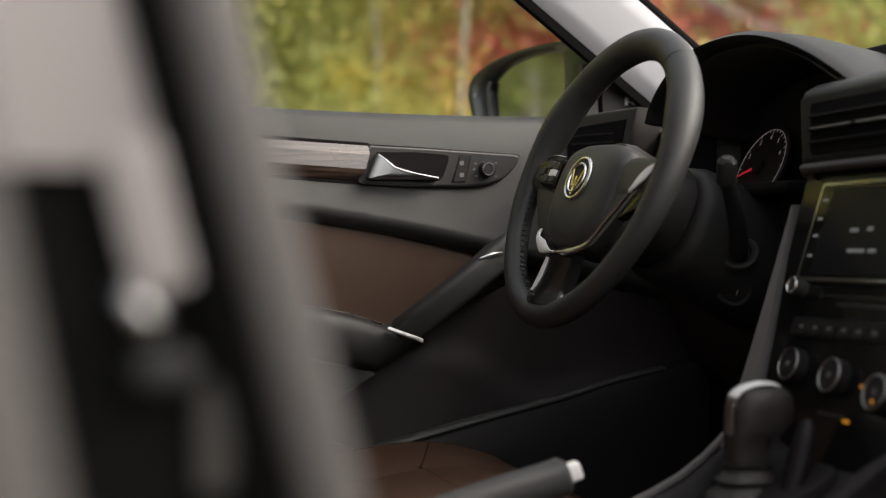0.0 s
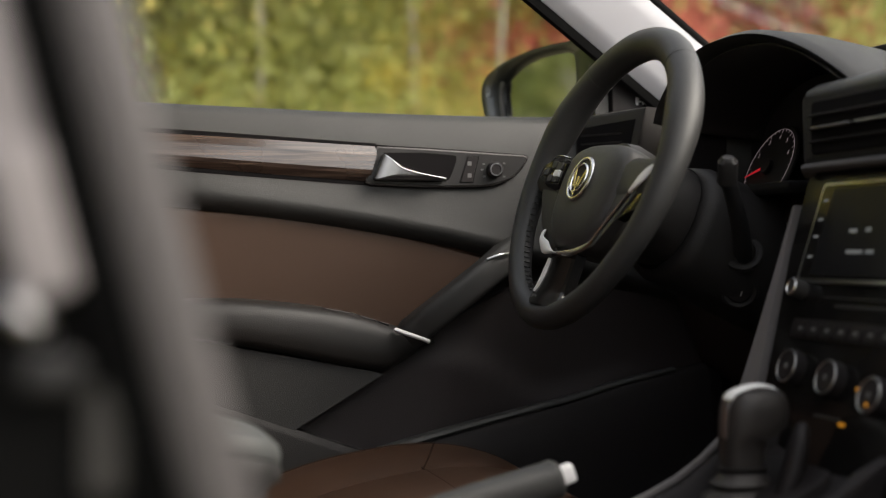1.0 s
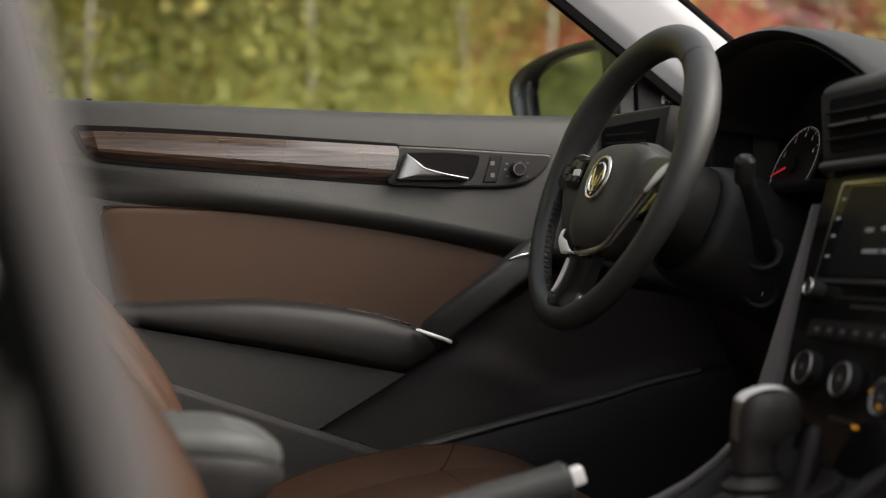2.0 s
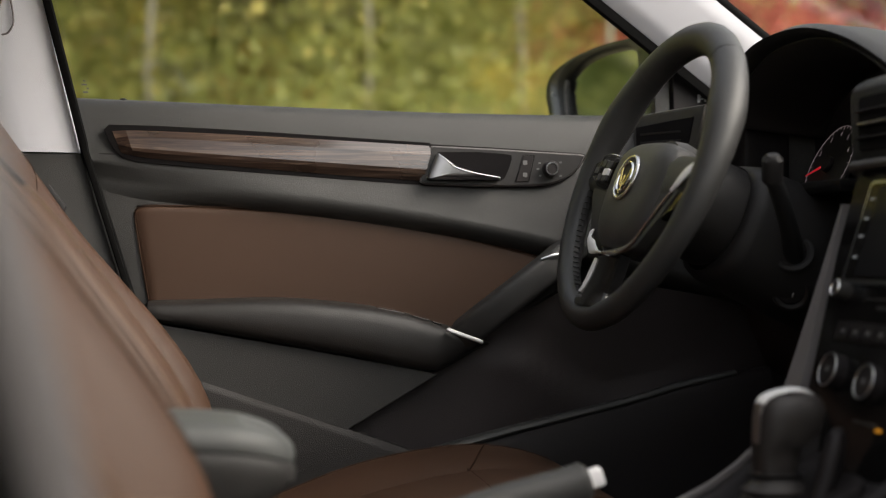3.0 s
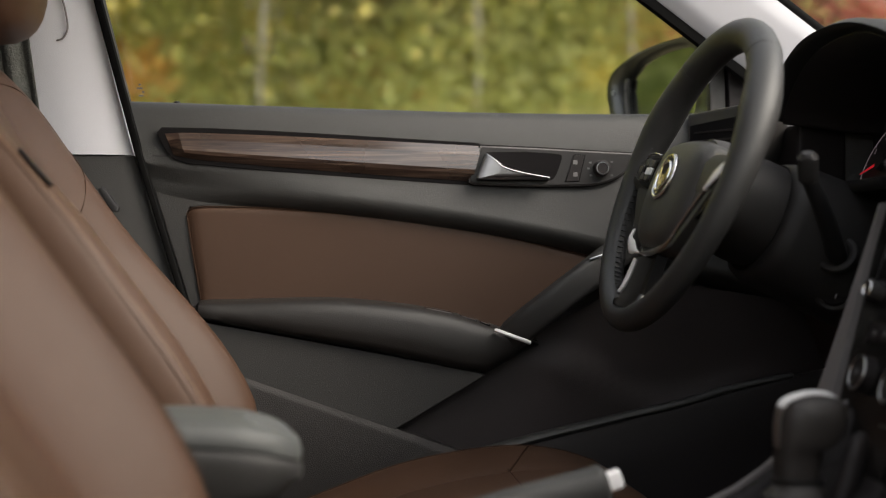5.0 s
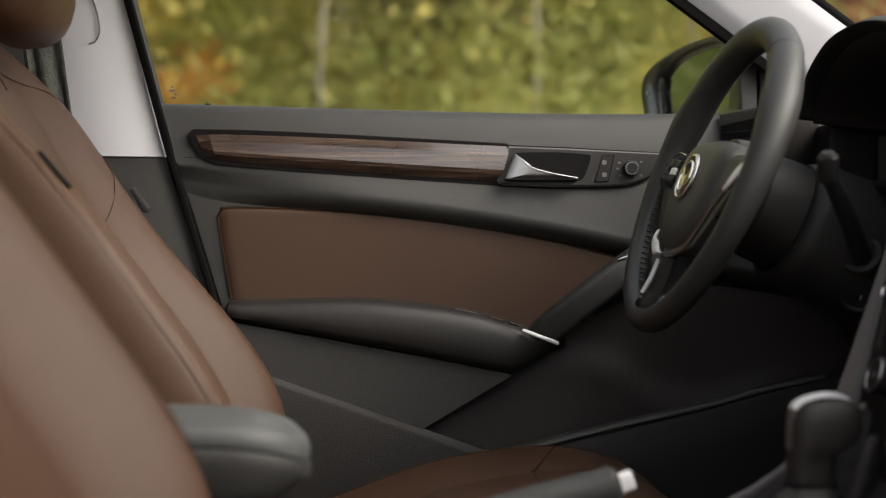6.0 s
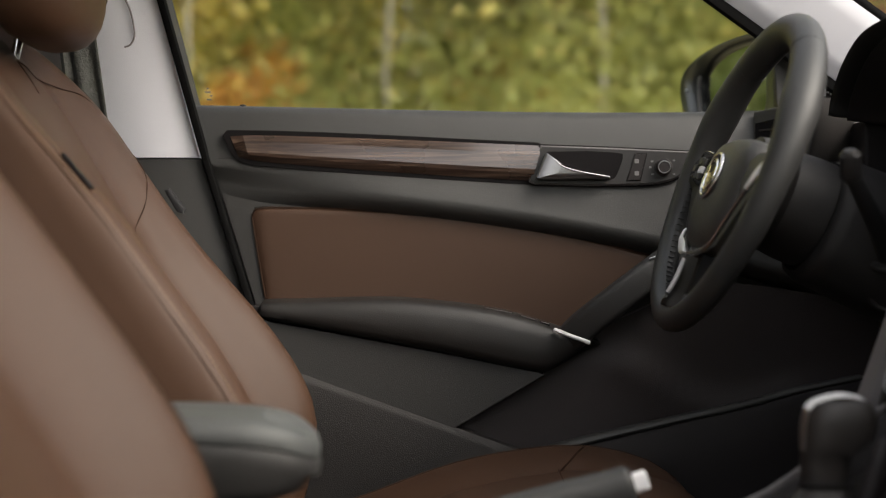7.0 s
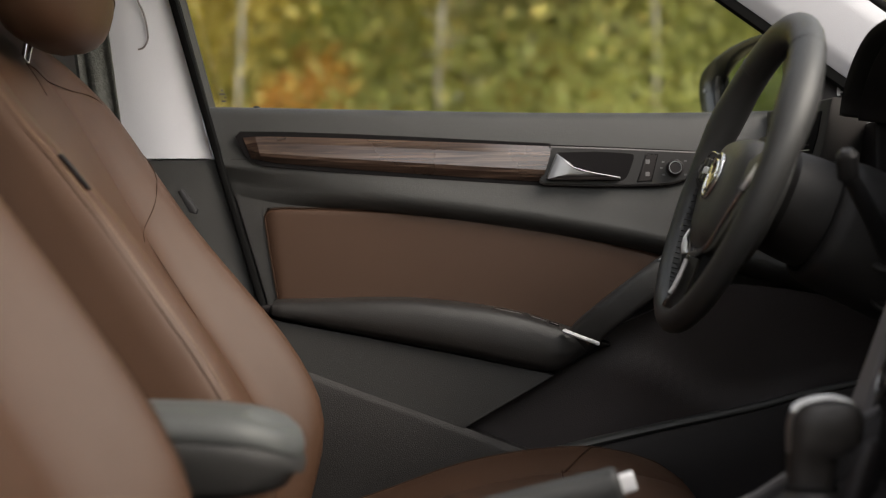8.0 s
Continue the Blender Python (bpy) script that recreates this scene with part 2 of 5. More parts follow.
        bm.faces.new(vs[-1])
    return bm


def rring(c, u, v, a, b, p=2.0, n=20):
    """A rounded ring round c, half-widths a along u and b along v; p over 2 squares it."""
    c, u, v = Vector(c), Vector(u), Vector(v)
    out = []
    for i in range(n):
        t = 2 * math.pi * i / n
        x, y = math.cos(t), math.sin(t)
        out.append(c + u * (a * math.copysign(abs(x) ** (2 / p), x)) + v * (b * math.copysign(abs(y) ** (2 / p), y)))
    return out


def sweep(path, a, b=None, up=(0, 0, 1), p=2.0, n=12, bm=None, round_ends=True):
    """A bar along a path; a and b are half-widths (numbers or functions of 0..1)."""
    path = [Vector(q) for q in path]
    fa = a if callable(a) else (lambda t: a)
    fb = (b if callable(b) else (lambda t: b)) if b is not None else fa
    rings = []
    m = len(path) - 1
    for i, q in enumerate(path):
        d = (path[min(i + 1, m)] - path[max(i - 1, 0)]).normalized()
        s = d.cross(Vector(up)).normalized()
        w = s.cross(d)
        t = i / m
        if round_ends and i == 0:
            rings.append(rring(q - d * min(fa(0), fb(0)) * 0.55, s, w, fa(0) * 0.55, fb(0) * 0.55, p, n))
        rings.append(rring(q, s, w, fa(t), fb(t), p, n))
        if round_ends and i == m:
            rings.append(rring(q + d * min(fa(1), fb(1)) * 0.55, s, w, fa(1) * 0.55, fb(1) * 0.55, p, n))
    return loft(rings, bm=bm)


def box(x0, x1, y0, y1, z0, z1, bevel=0.003, seg=2, bm=None):
    bm = bm or bmesh.new()
    made = bmesh.ops.create_cube(bm, size=1)["verts"]
    for v in made:
        v.co = Vector(((x0 + x1) / 2 + v.co.x * (x1 - x0), (y0 + y1) / 2 + v.co.y * (y1 - y0), (z0 + z1) / 2 + v.co.z * (z1 - z0)))
    if bevel:
        edges = {e for v in made for e in v.link_edges}
        bmesh.ops.bevel(bm, geom=list(edges), offset=bevel, segments=seg, affect="EDGES", profile=0.5)
    return bm


def plate(outline, y0, y1, bevel=0.002, seg=2, m=None, puff=0.0):
    """A plate whose outline (x, z) runs in the xz plane, from y0 (its face) to y1, with a rounded rim."""
    bm = bmesh.new()
    o = [Vector((p[0], p[1])) for p in outline]
    area = sum(o[i].x * o[(i + 1) % len(o)].y - o[(i + 1) % len(o)].x * o[i].y for i in range(len(o)))
    if area < 0:
        o.reverse()
    n = len(o)
    normals = []
    for i in range(n):
        d = (o[(i + 1) % n] - o[i - 1])
        normals.append(Vector((d.y, -d.x)).normalized() if d.length > 1e-9 else Vector((0, 0)))
    sgn = 1 if y1 > y0 else -1
    rings = [[Vector((q.x, y1, q.y)) for q in o]]
    for k in range(seg + 1):
        t = k / seg * math.pi / 2
        off, dep = bevel * (1 - math.cos(t)), bevel * (1 - math.sin(t))
        rings.append([Vector((q.x - w.x * off, y0 + sgn * dep, q.y - w.y * off)) for q, w in zip(o, normals)])
    if puff:
        c = sum(o, Vector((0, 0))) / n
        base = rings[-1]
        for s, h in ((0.9, 0.45), (0.7, 0.8), (0.4, 0.97)):
            rings.append([Vector((c.x + (q.x - c.x) * s, q.y - sgn * puff * h, c.y + (q.z - c.y) * s)) for q in base])
    loft(rings, bm=bm)
    if m is not None:
        bmesh.ops.transform(bm, matrix=m, verts=bm.verts)
    return bm


def rounded(x0, x1, z0, z1, r, n=4):
    out = []
    for cx, cz, a in ((x1 - r, z1 - r, 0), (x0 + r, z1 - r, 90), (x0 + r, z0 + r, 180), (x1 - r, z0 + r, 270)):
        for k in range(n + 1):
            t = radians(a + 90 * k / n)
            out.append((cx + r * math.cos(t), cz + r * math.sin(t)))
    return out


def disc(c, axis, r, depth, bevel=0.001, n=28, bm=None):
    """A round button at c whose face looks along axis."""
    c, a = Vector(c), Vector(axis).normalized()
    u = a.orthogonal().normalized()
    v = a.cross(u)
    return loft([rring(c - a * depth, u, v, r, r, n=n), rring(c - a * bevel, u, v, r, r, n=n), rring(c, u, v, r - bevel, r - bevel, n=n)], bm=bm)


def torus(c, axis, r, t, n=40, k=10, bm=None):
    bm = bm or bmesh.new()
    c, a = Vector(c), Vector(axis).normalized()
    u = a.orthogonal().normalized()
    v = a.cross(u)
    rings = []
    for i in range(n):
        w = u * math.cos(2 * math.pi * i / n) + v * math.sin(2 * math.pi * i / n)
        rings.append([bm.verts.new(c + w * (r + t * math.cos(2 * math.pi * j / k)) + a * (t * math.sin(2 * math.pi * j / k))) for j in range(k)])
    for i in range(n):
        for j in range(k):
            bm.faces.new((rings[i][j], rings[(i + 1) % n][j], rings[(i + 1) % n][(j + 1) % k], rings[i][(j + 1) % k]))
    return bm


def letters(name, body, size, m, material, parent):
    """A word or number in the built-in font, as a thin mesh."""
    cu = bpy.data.curves.new(name, "FONT")
    cu.body, cu.size, cu.extrude, cu.align_x, cu.align_y = body, size, size * 0.02, "CENTER", "CENTER"
    cu.resolution_u = 3
    tmp = bpy.data.objects.new(name, cu)
    scene.collection.objects.link(tmp)
    me = bpy.data.meshes.new_from_object(tmp.evaluated_get(bpy.context.evaluated_depsgraph_get()))
    bpy.data.objects.remove(tmp)
    me.transform(m)
    me.materials.clear()
    me.materials.append(material)
    ob = new(name, me)
    ob.parent = parent
    return ob

# ---- car shell ----
LEAN = 0.30                                   # how far the side glass leans in per metre of height


def edge_x(z):
    """The rear edge of the front doors, which slopes back as it rises."""
    return -0.655 - (z - 0.916) * 0.305


belt = f1([(-0.70, 0.9945), (-0.48, 0.989), (-0.32, 0.985), (-0.16, 0.982), (0.05, 0.982), (0.25, 0.988), (0.40, 0.995)])
shell = thing("body_shell", "dark-painted sedan body with black carpet, roof and light grey pillar trims", "car shell")
part("floor_pan", box(-1.75, 0.75, -0.80, 0.80, 0.20, 0.26, 0.01), CARPET, shell, "black carpeted floor")
part("firewall", box(0.62, 0.70, -0.80, 0.80, 0.26, 0.93, 0.01), CARPET, shell)
part("rear_bulkhead", box(-1.82, -1.72, -0.80, 0.80, 0.20, 1.05, 0.01), CARPET, shell)
rings = []
for x, z, w in ((-1.95, 1.25, 0.52), (-1.6, 1.36, 0.56), (-1.1, 1.425, 0.585), (-0.6, 1.425, 0.59), (-0.36, 1.408, 0.58), (-0.25, 1.388, 0.57)):
    rings.append([Vector((x, y * w, z + dz - 0.05 * abs(y) ** 3)) for y, dz in ((-1, 0), (-0.6, 0), (0, 0.01), (0.6, 0), (1, 0), (1, 0.03), (0.6, 0.035), (0, 0.045), (-0.6, 0.035), (-1, 0.03))])
part("roof", loft(rings), TRIM_LIGHT, shell, "light grey headliner under the roof skin")
part("roof_skin", loft([[p + Vector((0, 0.012 * (1 if p.y > 0 else -1), 0.034 if i < 5 else 0.012)) for i, p in enumerate(r)] for r in rings]), PAINT, shell, "dark painted roof skin")
for side in (1, -1):
    part("sill", box(-1.75, 0.62, min(side * 0.80, side * 0.66), max(side * 0.80, side * 0.66), 0.20, 0.36, 0.02), PLASTIC_DARK, shell)
# far side: rear door up to its window line
part("rear_side_panel", box(-1.75, -0.86, 0.70, 0.80, 0.36, 0.99, 0.015), PLASTIC_DARK, shell, "dark rear door trim panel")
part("rear_quarter", box(-1.95, -1.45, 0.60, 0.78, 0.99, 1.30, 0.03), PLASTIC_DARK, shell)
part("cowl", box(0.60, 0.82, -0.80, 0.80, 0.90, 0.955, 0.01), BLACK, shell)
part("front_fender_liner", box(0.385, 0.62, 0.70, 0.86, 0.20, 0.96, 0.02), BLACK, shell)
part("front_fender_liner", box(0.42, 0.62, -0.82, -0.70, 0.20, 0.96, 0.02), BLACK, shell)

# far-side B pillar: pale upper cover, charcoal lower cover, seal, belt slot line


def pillar_cover(z0, z1, material, name, label, y_base, depth=0.21, proud=0.0):
    rs = []
    for k in range(9):
        z = z0 + (z1 - z0) * k / 8
        xe, yy = edge_x(z) + (0.002 + 0.09 * (z - 0.916) if z > 0.9155 else 0.003), y_base - LEAN * max(0, z - 0.916) - proud
        rs.append([Vector((xe - 0.03, yy + 0.04, z)), Vector((xe - 0.004, yy + 0.014, z)), Vector((xe - 0.006, yy + 0.003, z)), *[Vector((xe - 0.016 - (depth - 0.04) * u / 8, yy - 0.006 * math.sin(math.pi * u / 8), z)) for u in range(9)], Vector((xe - depth, yy + 0.018, z)), Vector((xe - depth, yy + 0.09, z))])
    return part(name, loft(rs), material, shell, label)


pillar_cover(0.916, 1.36, TRIM_LIGHT, "upper_pillar_cover", "pale grey upper pillar cover", 0.70, 0.159)
pillar_cover(0.36, 0.9145, PLASTIC, "lower_pillar_cover", "charcoal lower pillar cover", 0.703)
part("cover_joint", sweep(cr([(-0.752, 0.6285, 1.145), (-0.746, 0.6285, 1.128), (-0.739, 0.6345, 1.110), (-0.7355, 0.6405, 1.089), (-0.736, 0.6445, 1.076), (-0.742, 0.6475, 1.066), (-0.750, 0.6485, 1.063)], 5), 0.0013, n=6), PILLAR_GREY, shell, "thin joint line of the belt guide cover")
part("door_seal", sweep([(edge_x(z) + (0.0055 + 0.075 * (z - 0.916) if z > 0.916 else 0.0050), 0.6995 - LEAN * max(0, z - 0.916), z) for z in (0.40, 0.5, 0.62, 0.74, 0.86, 0.915, 0.93, 1.0, 1.1, 1.2, 1.32)], lambda t: 0.0058 if t > 0.5 else 0.0050, 0.0085, up=(0, 1, 0), n=12, p=3), SEAL, shell, "black rubber door seal")

part("pillar_post", loft([[Vector((edge_x(z) + dx, 0.738 + dy - LEAN * max(0, z - 0.95), z)) for dx, dy in ((-0.10, 0.0), (0.005 + 0.085 * max(0, z - 0.95), 0.0), (0.005 + 0.085 * max(0, z - 0.95), 0.05), (-0.10, 0.05))] for z in (0.26, 0.5, 0.7, 0.9, 0.95, 1.1, 1.36)]), RUBBER, shell, "black pillar post")
part("pillar_side", loft([[Vector((edge_x(z) + dx, 0.735 + dy - LEAN * max(0, z - 0.95), z)) for dx, dy in ((-0.30, 0.0), (-0.11, -0.012), (-0.11, 0.04), (-0.30, 0.04))] for z in (0.36, 0.6, 0.9, 0.95, 1.1, 1.36)]), PILLAR_GREY, shell, "grey rear pillar side")
# A pillars with their pale covers
for side in (1, -1):
    rings = []
    for k in range(11):
        z = 1.32 - k * 0.0345
        yy = 0.712 - LEAN * (z - 0.985)
        xo, xi = 0.156 - (z - 1.062) * 1.50, 0.262 - (z - 1.113) * 1.52
        rings.append([Vector((x, side * y, z)) for x, y in ((xo + 0.05, yy + 0.06), (xo + 0.006, yy + 0.012), (xo + 0.008, yy), (xo + 0.03, yy - 0.008), (xo + 0.05, yy - 0.012),
                      (xi - 0.05, yy - 0.015), (xi - 0.03, yy - 0.014), (xi - 0.006, yy - 0.010), (xi + 0.002, yy + 0.010), (xi, yy + 0.06))])
    part("front_pillar_cover", loft(rings), TRIM_SHADED, shell, "pale grey windscreen pillar cover")
part("front_pillar_seal", sweep([(0.156 - (z - 1.062) * 1.50 - 0.004, 0.712 - LEAN * (z - 0.985) + 0.004, z) for z in (1.32, 1.22, 1.12, 1.05, 0.98)], 0.007, 0.010, n=8), SEAL, shell, "black rubber window seal")
part("windscreen_seal", sweep([(0.262 - (z - 1.113) * 1.52 + 0.006, 0.710 - LEAN * (z - 0.985), z) for z in (1.32, 1.22, 1.12, 1.05, 0.98)], 0.005, 0.007, n=10), SEAL, shell)

# windscreen
bm = loft([[Vector((-0.235 + d, y, 1.402)), Vector((0.80 + d, y * 1.18, 0.945))] for y, d in ((-0.90, -0.10), (-0.3, 0.0), (0, 0.015), (0.3, 0.0), (0.90, -0.10))], closed=False, caps=False)
screen_glass = part("windscreen", bm, GLASS, shell, "clear windscreen", smooth=False)
sol = screen_glass.modifiers.new("thickness", "SOLIDIFY")
sol.thickness = 0.005
screen_glass.visible_shadow = False

# near-side B pillar: taupe seals, dark paint, grey panel for its sky reflection, striker
near = thing("b_pillar", "passenger-side door pillar with taupe seals and metal striker", "door pillar")


def near_x(z):
    return -0.5505 - (z - 0.785) * 0.25


zs = [0.30, 0.45, 0.60, 0.70, 0.78, 0.86, 0.94, 1.05, 1.2, 1.36]


def near_band(name, off, y, wx, wy, material, label, z0=0.3, z1=1.4, parent=None):
    return part(name, sweep([(near_x(z) + off, y + LEAN * 0.6 * max(0, z - 0.9), z) for z in zs if z0 <= z <= z1], wy, wx, up=(1, 0, 0), n=14, p=2.6), material, parent or near, label)


near_band("front_seal", -0.0105, -0.738, 0.0110, 0.010, TAUPE, "taupe front door seal")
near_band("seal_channel", -0.0275, -0.730, 0.0080, 0.009, SEAL, "black rubber channel")
part("rear_seal", sweep([(-0.6335 - (z - 0.80) * 0.19 - 0.023, -0.865 + LEAN * 0.5 * max(0, z - 0.9), z) for z in zs], 0.012, 0.017, up=(1, 0, 0), n=14, p=2.6), TAUPE, near, "taupe rear door seal")
rings = []
for z in zs:
    x, yy = near_x(z), -0.722 + LEAN * 0.6 * max(0, z - 0.9)
    rings.append([Vector((x - 0.026, yy + 0.05, z)), Vector((x - 0.026, yy - 0.002, z)), Vector((x - 0.040, yy - 0.006, z)), Vector((x - 0.13, yy - 0.006, z)), Vector((x - 0.165, yy - 0.002, z)), Vector((x - 0.165, yy + 0.05, z))])
part("pillar_skin", loft(rings), SEAL, near, "black pillar skin")
# added panel whose grey paints the sky's reflection in the dark pillar
rings = []
for k in range(9):
    z = 0.811 + k * 0.07
    x, yy = near_x(z), -0.734 + LEAN * 0.6 * max(0, z - 0.9)
    rings.append([Vector((x - 0.035, yy + 0.02, z)), Vector((x - 0.035, yy + 0.003, z)), Vector((x - 0.038, yy, z)), Vector((x - 0.145, yy, z)), Vector((x - 0.150, yy + 0.003, z)), Vector((x - 0.150, yy + 0.02, z))])
part("upper_cover", loft(rings), PILLAR_GREY, near, "grey panel for the sky's reflection in the pillar paint")
part("striker_plate", sweep([(near_x(z) - 0.0455, -0.736, z) for z in (0.818, 0.805, 0.79, 0.774)], 0.004, 0.0098, up=(1, 0, 0), n=10, p=3), PILLAR_GREY, near, "grey striker plate")
part("striker", sweep(cr([(near_x(0.772) - 0.058, -0.734, 0.772), (near_x(0.769) - 0.057, -0.746, 0.770), (near_x(0.763) - 0.053, -0.746, 0.763), (near_x(0.761) - 0.052, -0.734, 0.761)], 6), 0.0036, n=10), HANDLE, near, "bright metal door striker")
part("latch_buffer", box(near_x(0.745) - 0.062, near_x(0.745) - 0.042, -0.740, -0.725, 0.742, 0.754, 0.004), RUBBER, near)
part("warning_label", plate(rounded(near_x(0.725) - 0.047, near_x(0.725) - 0.036, 0.708, 0.742, 0.003), -0.7335, -0.726, 0.0005), PLASTIC_DARK, near, "small grey sticker")

# passenger door, out of view ahead of the opening, angled to block light
open_door = thing("open_door", "unseen dark-painted passenger door, half open to shade the cabin", "car door")
swing = Matrix.Translation((0.45, -0.86, 0)) @ Matrix.Rotation(radians(50), 4, "Z")
for nm, bx, mt in (("door_skin", (-1.08, 0.0, -0.06, 0.0, 0.25, 0.975), PAINT), ("door_panel", (-1.06, -0.02, 0.002, 0.07, 0.28, 0.985), PLASTIC), ("window_frame", (-1.08, -1.04, -0.03, 0.03, 0.985, 1.34), PAINT), ("frame_top", (-1.04, -0.45, -0.03, 0.03, 1.31, 1.35), PAINT)):
    b = box(*bx, 0.012)
    bmesh.ops.transform(b, matrix=swing, verts=b.verts)
    part(nm, b, mt, open_door)
# tinted pane added to dim light reaching the passenger seat
b = plate([(-1.05, 0.98), (-1.05, 1.32), (-0.45, 1.32), (-0.05, 0.98)], -0.002, 0.002, 0.0003, m=swing)
part("window_glass", b, GLASS_TINT, open_door, "unseen grey-tinted window added to dim the light", smooth=False)

# ---- driver's door ----
door = thing("front_door", "charcoal front door with walnut trim, brown leather pad and chrome handle", "car door")
ledge = f1([(-0.66, 0.880), (-0.58, 0.868), (-0.48, 0.861), (-0.32, 0.844), (-0.16, 0.821), (-0.03, 0.796), (0.08, 0.77), (0.30, 0.71)])
rings = []
for k in range(49):
    x = -0.66 + 0.98 * k / 48
    zt, zl = belt(x), ledge(x)
    q = min(1, max(0, (x + 0.655) / 0.30))
    lip = 0.020 * (1 - q * q * (3 - 2 * q))
    prof = [(0.80, zt), (0.745, zt), (0.732, zt - 0.001), (0.724, zt - 0.005), (0.719, zt - 0.014), (0.714, zt - 0.034), (0.709, zt - 0.060),
            (0.704, 0.895 * 0.6 + 0.4 * (zl + 0.05)), (0.698 + lip * 0.4, zl + 0.026), (0.694 + lip, zl + 0.013), (0.6940 + lip * 1.02, zl + 0.005), (0.6975 + lip * 0.9, zl - 0.002), (0.703 + lip * 0.65, zl - 0.008), (0.709 + lip * 0.4, zl - 0.012), (0.717, zl - 0.0165), (0.80, zl - 0.0165)]
    if k == 0:
        rings.append([Vector((edge_x(z) + 0.008, y, z)) for y, z in prof])
    else:
        rings.append([Vector((max(x, edge_x(z) + 0.008 + 0.002 * k), y, z)) for y, z in prof])
part("upper_trim", loft(rings), SOFT, door, "soft charcoal upper trim")
part("trim_joint", sweep([(edge_x(0.916) + 0.009, 0.7085, 0.916), (-0.632, 0.7065, 0.9155), (-0.612, 0.7065, 0.915)], 0.0012, n=6), BLACK, door)
part("window_seal", sweep([(x, 0.747, belt(x) - 0.004) for x in [-0.665 + 0.9 * k / 20 for k in range(21)]], 0.004, 0.004, n=8), RUBBER, door)
# body of the door behind the trims
bm = plate([(edge_x(0.30) + 0.008, 0.30), (edge_x(0.90) + 0.008, 0.90), (0.36, 0.90), (0.36, 0.30)], 0.733, 0.80, 0.003)
part("inner_skin", bm, PLASTIC, door)
part("rear_trim", plate([(edge_x(0.87) + 0.009, 0.868), (-0.556, 0.8565), (-0.505, 0.8475), (-0.505, 0.8440), (-0.584, 0.8455), (-0.587, 0.838), (-0.558, 0.70), (-0.54, 0.64), (-0.50, 0.56), (edge_x(0.56) + 0.009, 0.56), (edge_x(0.7) + 0.009, 0.70)], 0.716, 0.76, 0.003), PLASTIC, door)

# leather pad
pad_top = f1([(-0.60, 0.8465), (-0.48, 0.8445), (-0.32, 0.8335), (-0.163, 0.8095), (-0.034, 0.779), (0.03, 0.757)])
rings, edge = [], []
for k in range(37):
    u = k / 36
    x = -0.5885 + 0.62 * u ** 1.25
    zt = pad_top(x) - (0.008, 0.0025, 0.0007)[k] if k < 3 else pad_top(x)
    d = (0.004, 0.001, 0.0)[k] if k < 3 else 0.0
    zb = min(zt - 0.012, max(0.640, 0.664 + (x + 0.14) * 0.76))
    sl = 0.155 * max(0, 1 - u * 3)
    rings.append([Vector((x + sl * (0.846 - z), y + d, z)) for y, z in ((0.745, zt), (0.7165, zt), (0.7135, zt - 0.0015), (0.7118, zt - 0.004), (0.7112, zt - 0.010), (0.7105, (zt - 0.010) * 0.67 + zb * 0.33), (0.7110, (zt - 0.010) * 0.33 + zb * 0.67), (0.712, zb), (0.745, zb))])
    edge.append((x + 0.0006, 0.7140 + d, zt + 0.0006))
pad = part("leather_pad", loft(rings), LEATHER_PAD, door, "brown leather door pad")
part("pad_piping", sweep([(-0.5685, 0.7135, 0.72), (-0.579, 0.7135, 0.78), (-0.5868, 0.7138, 0.832)] + edge, 0.0010, n=6), SEAM, pad, "dark brown piping")

# walnut strip on a dark sheet that stands for its groove's shade
wz_t = f1([(-0.63, 0.9515), (-0.48, 0.9475), (-0.32, 0.9405), (-0.17, 0.9335)])
wz_b = f1([(-0.63, 0.911), (-0.48, 0.898), (-0.32, 0.8865), (-0.17, 0.8775)])
gro = [(-0.6265, 0.947), (-0.620, 0.9545)] + [(x, wz_t(x) + 0.0015 - 0.0065 * (x + 0.18)) for x in (-0.56, -0.48, -0.40, -0.32, -0.25, -0.184)] + [(x, wz_b(x) - 0.002) for x in (-0.200, -0.25, -0.32, -0.40, -0.48, -0.54, -0.585)] + [(-0.603, 0.9105), (-0.614, 0.922)]
part("trim_groove", plate(gro, 0.7008, 0.73, 0.0006), DEEP, door, "dark sheet for the shaded groove round the wood strip")
rings = []
for k in range(25):
    x = -0.6155 + 0.4205 * k / 24
    zt, zb = wz_t(x) - 0.0035, wz_b(x) + 0.0035
    if k < 3:
        zb += (0.003, 0.001, 0)[k]
        zt -= (0.002, 0.0005, 0)[k]
    h = zt - zb
    sl = 0.013 * (1 - k / 24)
    f = 0.0 if k == 0 else 1.0
    row = [(0.73, zt), (0.7000, zt), (0.7000 - 0.0058 * f, zt - (0.25 if k else 0.32) * h), (0.7000 - 0.0084 * f, zt - (0.68 if k else 0.62) * h), (0.7000 - 0.0068 * f, zt - (0.80 if k else 0.75) * h), (0.7000, zb), (0.73, zb)]
    rings.append([Vector((x + sl * (zt - z) / h * 0.9 + (0.014 * k / 24) * (z - zb) / h, y, z)) for y, z in row])
part("wood_strip", loft(rings), WOOD, door, "polished walnut strip", angle=9)

# handle bezel
bz = [(-0.183, 0.9315)] + [tuple(p[:2]) for p in cr([(-0.10, 0.9285, 0), (0.0, 0.9235, 0), (0.034, 0.9215, 0), (0.0355, 0.915, 0), (0.028, 0.903, 0), (0.012, 0.889, 0), (-0.012, 0.8795, 0), (-0.045, 0.876, 0), (-0.12, 0.875, 0)], 5)] + [(-0.192, 0.8775), (-0.199, 0.8805), (-0.199, 0.886)]
